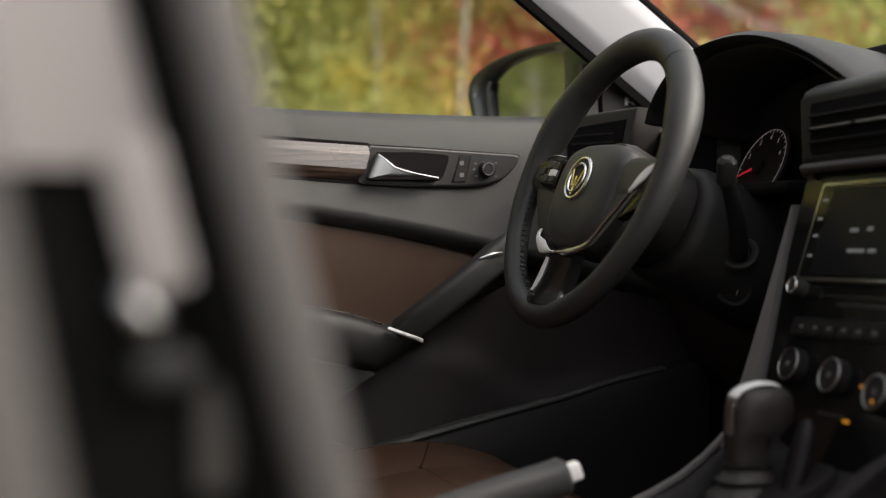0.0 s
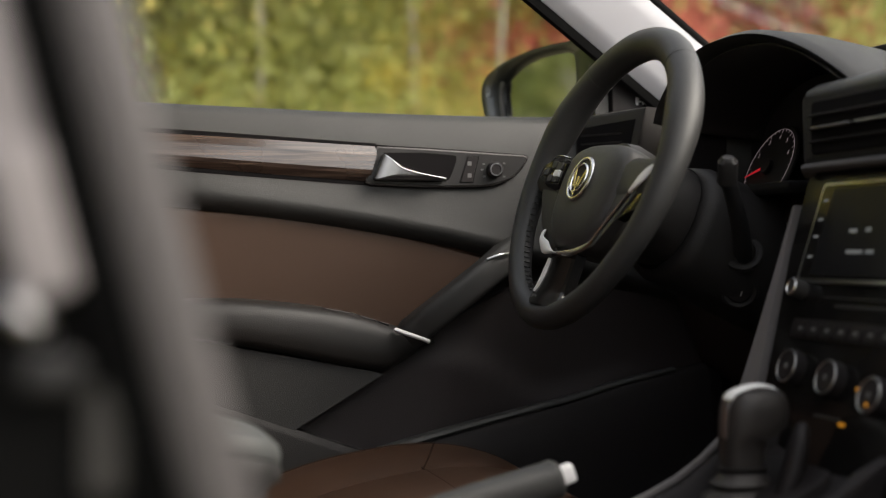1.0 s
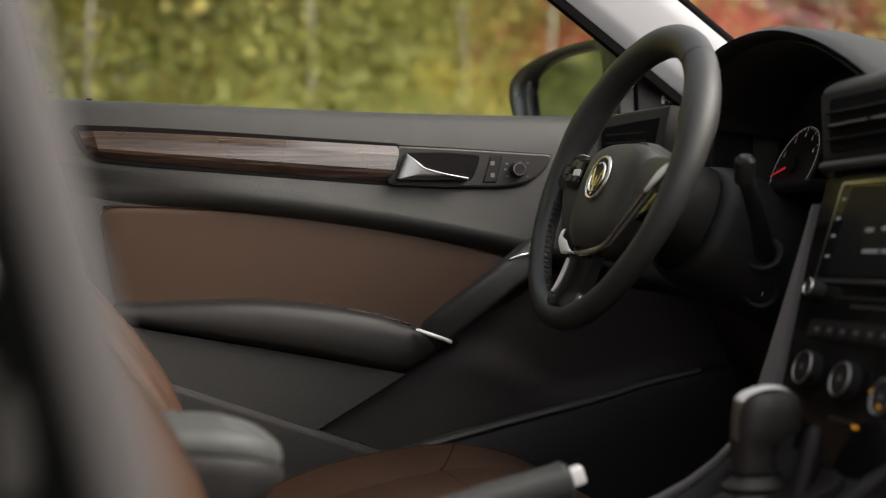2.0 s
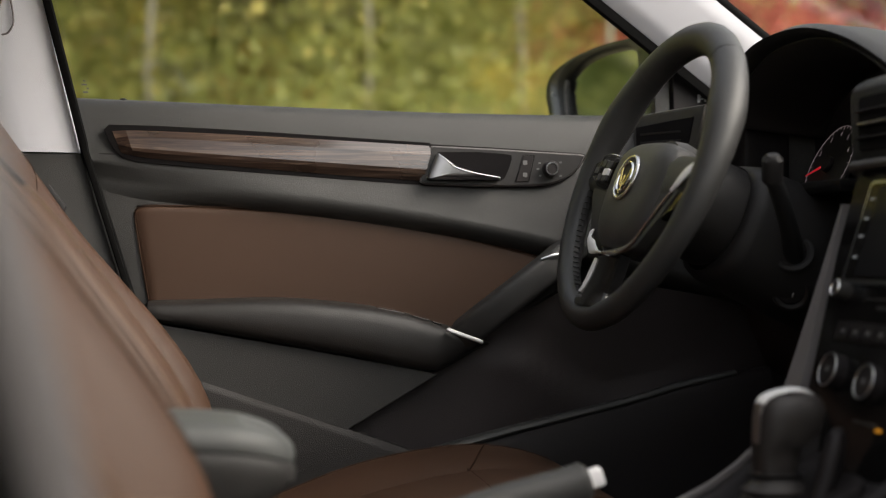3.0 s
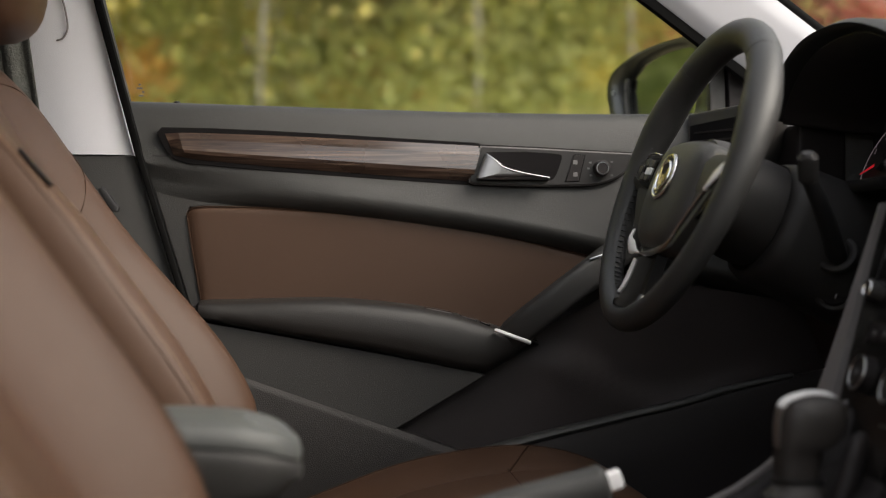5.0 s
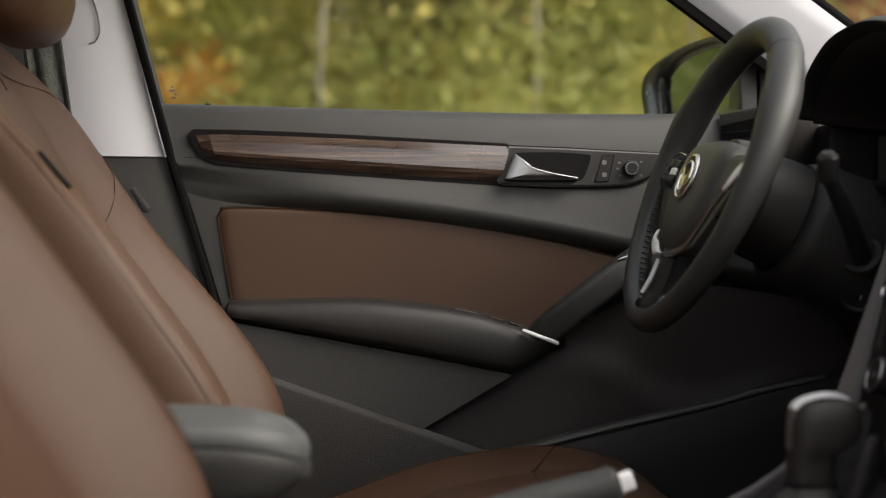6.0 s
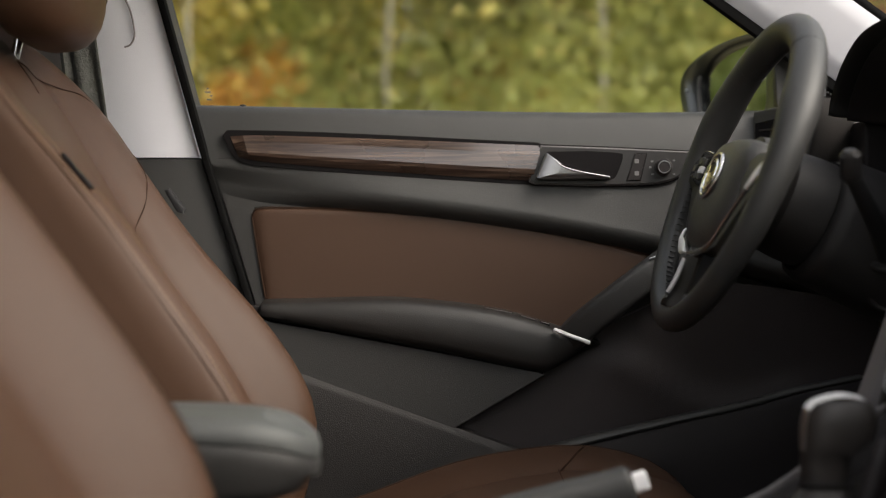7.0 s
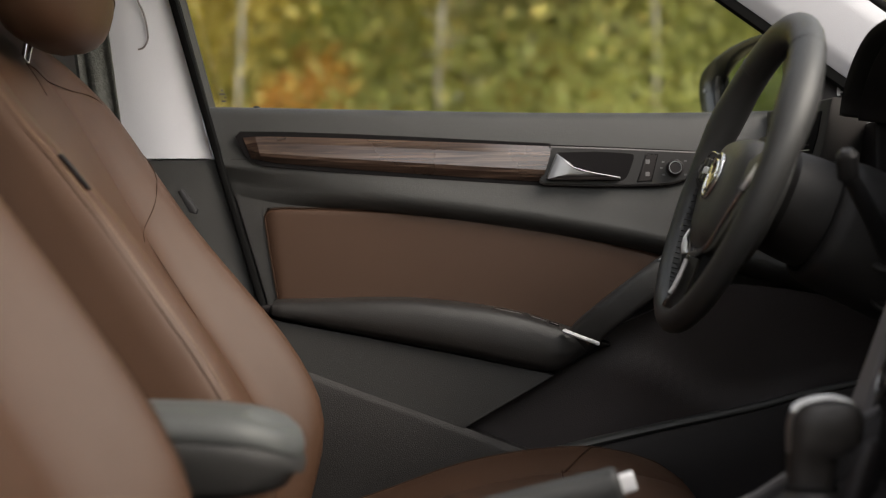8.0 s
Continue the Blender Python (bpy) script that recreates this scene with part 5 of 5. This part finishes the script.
    rings.append(rring((cx - 0.001, 0.030, z), (1, 0, 0), (0, 1, 0), a * 0.94, b, 2.7, 28))
part("knob", loft(rings), KNOB_LEATHER, gear, "black leather knob")
part("knob_cap", sweep(cr([(0.0165, 0.026, 0.6425), (0.0225, 0.026, 0.6485), (0.034, 0.025, 0.6530), (0.048, 0.025, 0.6548), (0.061, 0.026, 0.6525), (0.071, 0.027, 0.6465)], 6), 0.0024, lambda t: 0.0092 if t < 0.7 else 0.0092 - 0.018 * (t - 0.7), up=(0, 1, 0), n=14, p=2.6), SILVER, gear, "bright silver knob cap")
# same silver band as the cap; its shaded rear gets a dimmer metal
part("knob_edge", sweep(cr([(0.0138, 0.028, 0.606), (0.0134, 0.027, 0.622), (0.0145, 0.026, 0.635), (0.0190, 0.026, 0.6455), (0.026, 0.026, 0.650)], 6), 0.0022, lambda t: 0.0080, up=(0, 1, 0), n=14, p=2.6), HANDLE, gear, "rear side of the silver knob band, darker as if shaded")
part("knob_inset", sweep([(0.0485 + 0.0205 * math.cos(a), 0.0054 + 0.004 * math.cos(a) ** 2 + 0.0022 * math.sin(a) ** 2, 0.624 + 0.0195 * math.sin(a)) for a in [2 * math.pi * k / 36 for k in range(37)]], 0.0008, n=6, up=(0, 1, 0), round_ends=False), BLACK, gear, "oval seam on the knob's side")
part("knob_collar", loft([rring((0.034, 0.030, z), (1, 0, 0), (0, 1, 0), 0.023, 0.019, 2.4, 24) for z in (0.571, 0.578)]), RUBBER, gear)

brake = thing("handbrake", "dark grey handbrake lever with bright chrome button", "handbrake")
part("grip", sweep(cr([(-0.40, 0.090, 0.485), (-0.30, 0.090, 0.521), (-0.22, 0.090, 0.543), (-0.16, 0.090, 0.557), (-0.144, 0.090, 0.5605), (-0.131, 0.090, 0.5643)], 6), lambda t: (0.016 + 0.003 * t) if t < 0.93 else 0.0188 - 0.055 * (t - 0.93), lambda t: (0.0165 + 0.003 * t) if t < 0.93 else 0.0193 - 0.055 * (t - 0.93), n=18, p=2.4, round_ends=False), GRIP, brake, "grey leather grip")
part("end_cap", sweep([(-0.1330, 0.090, 0.5640), (-0.1310, 0.090, 0.5647), (-0.1190, 0.090, 0.5687), (-0.1175, 0.090, 0.5692)], lambda t: 0.0084 if 0.05 < t < 0.95 else 0.0074, lambda t: 0.0092 if 0.05 < t < 0.95 else 0.0082, n=28, p=5, round_ends=False), SILVER, brake, "bright silver end cap")

arm = thing("armrest", "grey padded centre armrest between the seats", "armrest")
AT = f1([(-0.82, 0.648), (-0.573, 0.646), (-0.50, 0.644), (-0.46, 0.640), (-0.43, 0.632), (-0.405, 0.617)])


def arm_ring(grow, dz, low=None):
    """The armrest's outline in plan, blunt and round at the front, drawn in by grow."""
    half = [(-0.80, 0.072), (-0.70, 0.072), (-0.60, 0.072), (-0.53, 0.071), (-0.48, 0.068), (-0.455, 0.062), (-0.438, 0.052), (-0.426, 0.038), (-0.419, 0.020), (-0.417, 0.0)]
    pts = [Vector((p[0], p[1])) for p in cr([(a, b, 0) for a, b in half], 3)]
    pts = pts + [Vector((p.x, -p.y)) for p in pts[-2::-1]]
    out = []
    for p in pts:
        c = Vector((max(-0.80, min(p.x, -0.47)), 0))
        d = Vector((p.x - c.x if p.x > -0.47 else 0, p.y))
        q = p - d.normalized() * grow if d.length > grow else c
        out.append(Vector((q.x, q.y, low if low is not None else AT(p.x) + dz)))
    return out


base_z = 0.572
part("pad", loft([arm_ring(0.0035, -0.0215), arm_ring(0.0015, -0.0195), arm_ring(0.0008, -0.013), arm_ring(0.003, -0.0055), arm_ring(0.008, -0.0010), arm_ring(0.018, 0.0006), arm_ring(0.04, 0.0022), arm_ring(0.065, 0.003)]), ARM_LEATHER, arm, "soft grey leather lid")
low_rings = [arm_ring(0.030, 0, base_z - 0.004), arm_ring(0.016, 0, base_z - 0.001), arm_ring(0.006, 0, base_z + 0.010), arm_ring(0.0015, -0.036), arm_ring(0.0, -0.028), arm_ring(0.0018, -0.0228), arm_ring(0.006, -0.021)]
for ring in low_rings[:3]:
    for p in ring:
        p.z += 0.010 * max(0, (p.x + 0.50) / 0.09) ** 1.6
part("armrest_body", loft(low_rings), PLASTIC, arm, "darker armrest side")
part("hinge", box(-0.80, -0.70, -0.045, 0.045, 0.455, 0.59, 0.01), PLASTIC_DARK, arm)

# ---- front seats ----


def seat_at(name, label, parent_pose, outer=1.0, crest=1.0):
    seat = tagged(new(name), label, "car seat", "front seats")
    # backrest: s runs up the back; the front faces +x
    base, tipd = Vector((-0.540, 0, 0.545)), Vector((-0.57, 0, 0.82)).normalized()
    fwd = Vector((0.80, 0, 0.60))
    L = 0.655
    bend = f1([(-0.14, -0.10), (-0.10, -0.062), (-0.05, -0.020), (0, 0.004), (0.1, 0.012), (0.2, 0.014), (0.30, 0.019), (0.36, 0.026), (0.42, 0.032), (0.48, 0.036), (0.55, 0.033), (0.61, 0.022), (0.655, 0.006)])
    width = f1([(-0.14, 0.20), (-0.06, 0.225), (0, 0.238), (0.1, 0.245), (0.25, 0.240), (0.4, 0.225), (0.5, 0.217), (0.56, 0.206), (0.60, 0.184), (0.635, 0.140), (0.655, 0.09)])
    bol = f1([(-0.14, 0.03), (-0.06, 0.055), (0, 0.066), (0.1, 0.072), (0.3, 0.060), (0.42, 0.042), (0.54, 0.018), (0.655, 0.0)])
    bol_in = f1([(-0.14, 0.03), (-0.06, 0.055), (0, 0.066), (0.1, 0.072), (0.27, 0.062), (0.34, 0.048), (0.42, 0.026), (0.54, 0.010), (0.655, 0.0)])
    thick = f1([(-0.14, 0.08), (0, 0.13), (0.3, 0.12), (0.5, 0.09), (0.60, 0.06), (0.655, 0.03)])

    def back_pt(s, y, d):
        return base + tipd * s + fwd * (d + bend(s)) + Vector((0, y, 0))

    def profile(w, b, t):
        if crest < 1:
            return [(-w + 0.012, -t), (-w, -t * 0.6), (-w + 0.001, -t * 0.15), (-w + 0.002, b * 0.5), (-w + 0.004, b * 0.80), (-w + 0.007, b * 0.93), (-w + 0.012, b * 0.99), (-w + 0.019, b), (-w + 0.030, b * 0.95), (-w + 0.045, b * 0.76), (-w + 0.066, b * 0.42), (-w + 0.092, b * 0.10), (-w + 0.116, 0.0), (-w * 0.3, 0.004)]
        return [(-w + 0.012, -t), (-w, -t * 0.6), (-w + 0.001, -t * 0.15), (-w + 0.003, b * 0.46 - 0.004), (-w + 0.008, b * 0.74 - 0.003), (-w + 0.015, b * 0.88 - 0.001), (-w + 0.026, b * 0.97), (-w + 0.040, b * 1.01), (-w + 0.054, b * 0.96), (-w + 0.069, b * 0.72), (-w + 0.088, b * 0.28), (-w + 0.102, b * 0.04), (-w + 0.116, 0.0), (-w * 0.3, 0.004)]

    def worn(s):
        """How far the outer bolster is pressed in by use, up the back."""
        return 1 - (1 - outer) * math.exp(-((s - 0.34) / 0.19) ** 2)

    def on_back(s, y, lift=0.0):
        """A place on the leather of the backrest."""
        w, b, t = width(s), (bol if y > 0 else bol_in)(s), thick(s)
        pr = [p for p in profile(w, b, t)[4:]] + [(0.0, 0.004)]
        ya = -min(abs(y), w - 0.011)
        for (y0, d0), (y1, d1) in zip(pr, pr[1:]):
            if y0 <= ya <= y1:
                return back_pt(s, y, (d0 + (d1 - d0) * (ya - y0) / max(1e-6, y1 - y0)) * (worn(s) if y > 0 else 1) + lift)
        return back_pt(s, y, lift)

    secs = []
    for k in range(34):
        s = -0.14 + (L + 0.14) * (1 - (1 - k / 33) ** 1.25)
        w, t = width(s), thick(s)
        prof, prof_out = profile(w, bol_in(s), t), profile(w, bol(s), t)
        dent = lambda y, s=s: 0.0022 * noise.noise(Vector((s * 7, y * 9, 3.7))) - 0.006 * math.exp(-((s - 0.23 - 0.2 * (y - 0.1)) / 0.035) ** 2) * math.exp(-((y - 0.06) / 0.09) ** 2)
        secs.append([back_pt(s, y, d + (dent(y) if abs(y) < w - 0.004 else 0)) for y, d in prof] + [back_pt(s, 0, 0.004 + dent(0))] + [back_pt(s, -y, (d * worn(s) if d > 0 else d) + (dent(-y) if abs(y) < w - 0.004 else 0)) for y, d in prof_out[::-1]])
    part("backrest", loft(secs), LEATHER, seat, "tan leather backrest with side bolsters")
    for sd in (1, -1):
        run = [0.02 + 0.52 * k / 20 for k in range(21)]
        part("bolster_piping", sweep([on_back(s, sd * (width(s) - 0.0125), 0.0002 if sd > 0 else -0.0004) for s in run], 0.0013 if sd > 0 else 0.0009, n=6), SEAM, seat)
        part("bolster_seam", sweep([on_back(s, sd * (width(s) - 0.112), -0.0002) for s in run[:12]], 0.0007, n=6), SEAM, seat)
    stitch = bmesh.new()
    for k in range(90):
        s = 0.03 + 0.5 * k / 90
        sweep([on_back(s, -width(s) + 0.0175, 0.0003), on_back(s + 0.0034, -width(s) + 0.0175, 0.0003)], 0.0006, n=4, bm=stitch, round_ends=False, up=(0, 1, 0.01))
    part("bolster_stitching", stitch, THREAD, seat, "tan stitching")
    part("tag", sweep([on_back(0.362, -width(0.362) + 0.024, 0.0022), on_back(0.316, -width(0.316) + 0.024, 0.0022)], 0.0018, 0.0044, up=(0.0, 1, 0), n=6, p=4), BLACK, seat, "small black fabric tag")
    for name, run in (("top_seam", ((0.540, 0.040), (0.535, 0.065), (0.524, 0.098), (0.508, 0.135), (0.488, 0.166), (0.445, 0.203))),
                      ("panel_seam", ((0.540, 0.040), (0.525, 0.038), (0.508, 0.034), (0.49, 0.027))),
                      ("shoulder_seam", ((0.400, 0.203), (0.375, 0.190), (0.353, 0.172), (0.330, 0.155), (0.310, 0.130), (0.292, 0.100)))):
        part(name, sweep(cr([on_back(s, y, 0.0003 if name == "shoulder_seam" else -0.0002) for s, y in run], 8), 0.0008, n=6), SEAM, seat)
    # headrest on two rods
    h0 = Vector((-0.808, 0, 0.959))
    for sd in (1, -1):
        part("headrest_rod", sweep([h0 + Vector((-0.032, sd * 0.062, 0.0)), h0 + Vector((-0.014, sd * 0.062, 0.085))], 0.006, n=10), CHROME, seat, "chrome headrest rod")
        part("rod_collar", disc(h0 + Vector((-0.027, sd * 0.062, 0.030)), (-0.1, 0, 1), 0.009, 0.02, 0.002), BLACK, seat)
    rings = []
    for k in range(13):
        t = -1 + 2 * k / 12
        f = max(0.05, (1 - abs(t) ** 3.2)) ** 0.5
        rings.append(rring(h0 + Vector((0.026 + 0.010 * (1 - t * t), t * 0.135, 0.158)), (0.97, 0, 0.1), (-0.1, 0, 1), 0.059 * f, 0.098 * f, 2.6, 26))
    part("headrest", loft(rings), LEATHER, seat, "tan leather headrest")
    seam = []
    for k in range(17):
        t = -0.9 + 1.8 * k / 16
        f = max(0.05, (1 - abs(t) ** 3.2)) ** 0.5
        zr = -0.030 - 0.018 * t * t
        x = 0.059 * f * (1 - min(0.99, abs(zr / (0.098 * f))) ** 2.6) ** (1 / 2.6)
        seam.append(h0 + Vector((0.026 + 0.010 * (1 - t * t) + 0.97 * x - 0.1 * zr, t * 0.135, 0.158 + 0.1 * x + zr)))
    part("headrest_seam", sweep(seam, 0.0009, n=6), SEAM, seat)
    # cushion
    ct = f1([(-0.58, 0.400), (-0.45, 0.435), (-0.40, 0.452), (-0.30, 0.488), (-0.20, 0.509), (-0.12, 0.514), (-0.05, 0.503), (-0.015, 0.484), (0.012, 0.45)])
    cb = f1([(-0.58, 0.022), (-0.40, 0.022), (-0.25, 0.020), (-0.12, 0.016), (-0.05, 0.010), (0.012, 0.0)])
    cw = f1([(-0.58, 0.215), (-0.40, 0.245), (-0.20, 0.245), (-0.08, 0.235), (-0.02, 0.20), (0.012, 0.13)])
    secs = []
    for k in range(24):
        x = -0.58 + 0.592 * (1 - (1 - k / 23) ** 1.5)
        z, b, w = ct(x), cb(x), cw(x)
        prof = [(-w + 0.03, 0.36), (-w + 0.006, 0.42), (-w, z - 0.045), (-w + 0.005, z + b * 0.5 - 0.008), (-w + 0.018, z + b * 0.9), (-w + 0.036, z + b), (-w + 0.08, z + b * 0.70), (-w + 0.115, z + b * 0.25), (-w + 0.135, z - 0.003), (-w + 0.142, z), (-w * 0.35, z + 0.006)]
        secs.append([Vector((x, y, q)) for y, q in prof] + [Vector((x, -y, q)) for y, q in prof[::-1]])
    part("cushion", loft(secs), LEATHER, seat, "tan leather seat cushion")
    for sd in (1, -1):
        part("cushion_seam", sweep([(x, sd * (cw(x) - 0.135), ct(x) - 0.001) for x in [-0.52 + 0.48 * k / 16 for k in range(17)]], 0.0015, n=6), SEAM, seat)
        part("cushion_piping", sweep([(x, sd * (cw(x) - 0.017), ct(x) + cb(x) * 0.9) for x in [-0.52 + 0.50 * k / 16 for k in range(17)]], 0.0018, n=6), SEAM, seat)
        part("seat_side_cover", box(-0.60, -0.12, min(sd * 0.20, sd * 0.238), max(sd * 0.20, sd * 0.238), 0.30, 0.42, 0.02), PLASTIC_DARK, seat)
        part("cross_seam", sweep([(-0.175, sd * 0.108, ct(-0.175) + 0.0005), (-0.160, sd * 0.14, ct(-0.16) + cb(-0.16) * 0.36 + 0.0012), (-0.146, sd * 0.175, ct(-0.146) + cb(-0.146) * 0.78 + 0.0010), (-0.134, sd * 0.209, ct(-0.134) + cb(-0.134) + 0.0008), (-0.128, sd * 0.236, ct(-0.128) + cb(-0.128) * 0.5)], 0.0013, n=6), SEAM, seat)
    part("middle_seam", sweep([(-0.175, y, ct(-0.175) + 0.0050) for y in (-0.108, -0.06, 0, 0.06, 0.108)], 0.0011, n=6), SEAM, seat)
    part("seat_rail", box(-0.60, -0.02, -0.20, 0.20, 0.262, 0.37, 0.01), BLACK, seat)
    nest(seat, {"bolster_piping": "backrest", "bolster_seam": "backrest", "bolster_stitching": "backrest", "tag": "backrest", "top_seam": "backrest", "panel_seam": "backrest", "shoulder_seam": "backrest", "headrest_seam": "headrest", "rod_collar": "headrest_rod", "cushion_seam": "cushion", "cushion_piping": "cushion", "cross_seam": "cushion", "middle_seam": "cushion"})
    seat.matrix_basis = parent_pose
    return seat


seat_at("bucket_seat", "tan brown leather driver's seat with stitched bolsters", pose(0, 0.365, 0), 0.70)
seat_at("bucket_seat", "tan brown leather passenger seat with stitched bolsters", pose(0.0, -0.365, 0), crest=0.4)

# ---- seat belt on the far pillar ----
beltw = thing("seat_belt", "dark grey seat belt hanging beside the pale pillar", "seat belt")
rings = []
for k in range(17):
    z = 1.34 - 0.80 * k / 16
    xr = -0.764 - (z - 0.952) * 0.14
    rings.append([Vector((xr - 0.052 + 0.052 * j / 12, 0.622 - 0.20 * max(0, z - 1.10) + 0.0042 * math.sin(j * 1.3 + 1.4 * math.sin(j * 0.45) + z * 3.0), z)) for j in range(13)])
strap = part("webbing", loft(rings, closed=False, caps=False), WEBBING, beltw, "folded dark grey webbing")
strap.modifiers.new("thickness", "SOLIDIFY").thickness = 0.0014
part("belt_guide", box(-0.875, -0.800, 0.555, 0.585, 1.28, 1.33, 0.008), BLACK, beltw)
part("tongue", plate([(-0.700, 0.868), (-0.693, 0.872), (-0.672, 0.844), (-0.674, 0.837), (-0.683, 0.839)], 0.664, 0.674, 0.003), RUBBER, beltw, "black belt tongue")

# ---- outside ----
bm = bmesh.new()
bmesh.ops.create_grid(bm, x_segments=60, y_segments=60, size=600)
for v in bm.verts:
    d = v.co.length
    v.co.z = 0.0 if d < 30 else 0.25 * noise.noise(v.co * 0.02)
ground = tagged(part("ground", bm, GRASS), "dry autumn grass", "ground", kind="structure")


def tree_parts(name, label, leaf, bark, seed, height, spread, low, leaves, size, trunk_r=0.11):
    rng = random.Random(seed)
    tree = tagged(new(name), label, "tree", "autumn wood")
    bm = bmesh.new()
    lean = Vector((rng.uniform(-0.5, 0.5), rng.uniform(-0.3, 0.3), 0))
    trunk = [Vector((0, 0, -0.1)) + (Vector((0, 0, height)) + lean) * t + Vector((rng.uniform(-0.08, 0.08), rng.uniform(-0.08, 0.08), 0)) * (1 if t else 0) for t in (0, 0.12, 0.28, 0.45, 0.62, 0.8, 0.95)]
    sweep(cr(trunk, 3), lambda t: trunk_r * (1 - 0.85 * t), n=9, bm=bm)
    tips = []
    for k in range(26):
        t = low + (0.97 - low) * (k + rng.random()) / 26
        o = Vector((0, 0, height * t)) + lean * t
        a = rng.uniform(0, 2 * math.pi)
        r = spread * (1.05 - 0.75 * (t - low)) * rng.uniform(0.55, 1.0)
        end = o + Vector((math.cos(a) * r, math.sin(a) * r, r * rng.uniform(0.0, 0.6)))
        mid = o.lerp(end, 0.5) + Vector((0, 0, r * 0.08))
        sweep([o, mid, end], lambda t2: trunk_r * 0.32 * (1 - 0.8 * t2), n=5, bm=bm, round_ends=False, up=(0.3, 0.2, 1))
        tips += [(mid, r * 0.35), (end, r * 0.33), (mid.lerp(end, 0.5), r * 0.34)]
    part("trunk", bm, bark, tree)
    verts, faces = [], []
    for k in range(leaves):
        c, s = tips[int(len(tips) * rng.random() ** 1.6)]
        p = c + Vector((rng.gauss(0, 1.0), rng.gauss(0, 1.0), rng.gauss(0, 0.85))) * s
        u = Vector((rng.gauss(0, 1), rng.gauss(0, 1), rng.gauss(0, 1))).normalized()
        v = u.orthogonal().normalized()
        w = u.cross(v)
        q = size * rng.uniform(0.6, 1.3)
        i = len(verts)
        verts += [p - v * q, p + w * q * 0.5 + u * q * 0.15, p + v * q, p - w * q * 0.5 + u * q * 0.15]
        faces.append((i, i + 1, i + 2, i + 3))
    me = bpy.data.meshes.new("crown")
    me.from_pydata([tuple(v) for v in verts], [], faces)
    me.materials.append(leaf)
    crown = new("crown", me)
    crown.parent = tree
    return tree


KINDS = [
    tree_parts("tree", "yellow-green autumn tree with grey-brown trunk", LEAF_LIME, BARK, 1, 8.5, 2.3, 0.06, 36000, 0.046),
    tree_parts("tree", "golden autumn tree with grey-brown trunk", LEAF_GOLD, BARK, 2, 7.0, 2.3, 0.10, 29000, 0.046),
    tree_parts("tree", "olive-green tree with dark trunk", LEAF_OLIVE, BARK, 3, 9.5, 2.7, 0.06, 19000, 0.086),
    tree_parts("tree", "pale birch with yellowing leaves", LEAF_LIME, BIRCH, 4, 9.0, 1.9, 0.40, 12000, 0.045, 0.044),
    tree_parts("tree", "red maple in autumn leaf", LEAF_RED, BARK, 5, 6.0, 1.8, 0.14, 26000, 0.055),
    tree_parts("bush", "low yellow-green bush below autumn trees", LEAF_LIME, BARK, 7, 3.9, 1.5, 0.05, 20000, 0.046, 0.05),
    tree_parts("bush", "low yellow-green bush below the red maple", LEAF_LIME, BARK, 8, 2.5, 1.3, 0.05, 18000, 0.044, 0.05),
    tree_parts("bush", "low orange-leaved autumn bush below trees", LEAF_ORANGE, BARK, 6, 2.6, 1.0, 0.06, 6000, 0.075, 0.05),
]
spots = {
    0: [(-2.3, 12.9), (2.0, 14.2), (-5.2, 13.0), (0.4, 12.6), (4.6, 15.0), (-6.5, 16.5), (-1.4, 15.0), (3.0, 16.0), (6.6, 17.5), (0.9, 19.5)],
    1: [(-3.3, 13.0), (-4.0, 14.8), (1.4, 13.4), (-7.2, 13.2), (5.2, 19.5), (-2.6, 19.0)],
    2: [(-8.0, 20.5), (-0.2, 22.0), (4.2, 22.5), (-4.8, 21.5), (7.6, 26.0), (9.0, 13.0), (10.6, 14.4), (12.6, 17.0)],
    3: [(2.54, 11.7), (-1.0, 11.3), (1.0, 11.2), (-4.6, 11.3), (3.3, 11.5), (-2.8, 11.2), (-6.0, 11.2)],
    4: [(5.1, 12.8), (6.3, 13.6), (7.5, 14.2)],
    5: [(-6.6, 11.6), (-3.9, 12.0), (-2.0, 11.9), (-0.2, 12.6), (1.7, 12.2), (-8.8, 12.3), (-5.4, 13.2)],
    6: [(2.5, 11.9), (3.3, 12.3)],
    7: [(-3.6, 12.4), (-2.4, 11.7), (-0.3, 12.2)],
}
back = {0: [(-16, 6)], 3: [(-6.4, 3.75), (-6.9, 4.35), (-7.6, 4.0)], 7: [(-8.0, 4.2), (-8.4, 4.9), (-8.8, 3.9), (-9.0, 5.3)], 2: [(-7.5, 6.2), (-9.5, 4.6), (-8.6, 8.4), (-11, 7.6), (-12, 5.2), (-18, 12)], 1: [(-17, 9), (-14, 15)]}
for table in (spots, back):
    for kind, where in table.items():
        for n, (x, y) in enumerate(where):
            rnd = random.Random(kind * 100 + n + (1000 if table is back else 0))
            if table is spots and n == 0:
                KINDS[kind].matrix_basis = pose(x, y, 0, 0, 0, rnd.uniform(0, 360))
            else:
                copy_thing(KINDS[kind], pose(x, y, 0, 0, 0, rnd.uniform(0, 360)))
house = thing("brick_house", "plain weathered pink brick wall behind the maples", "house")
part("wall", box(9.0, 11.9, 21.0, 27.0, 0.0, 6.0, 0.02), BRICK, house, "pink brick wall")
part("roof", loft([[Vector((x, 20.6, 6.0)), Vector((x, 24.0, 8.6)), Vector((x, 27.4, 6.0))] for x in (8.6, 12.3)]), BARK, house, "dark roof", smooth=False)
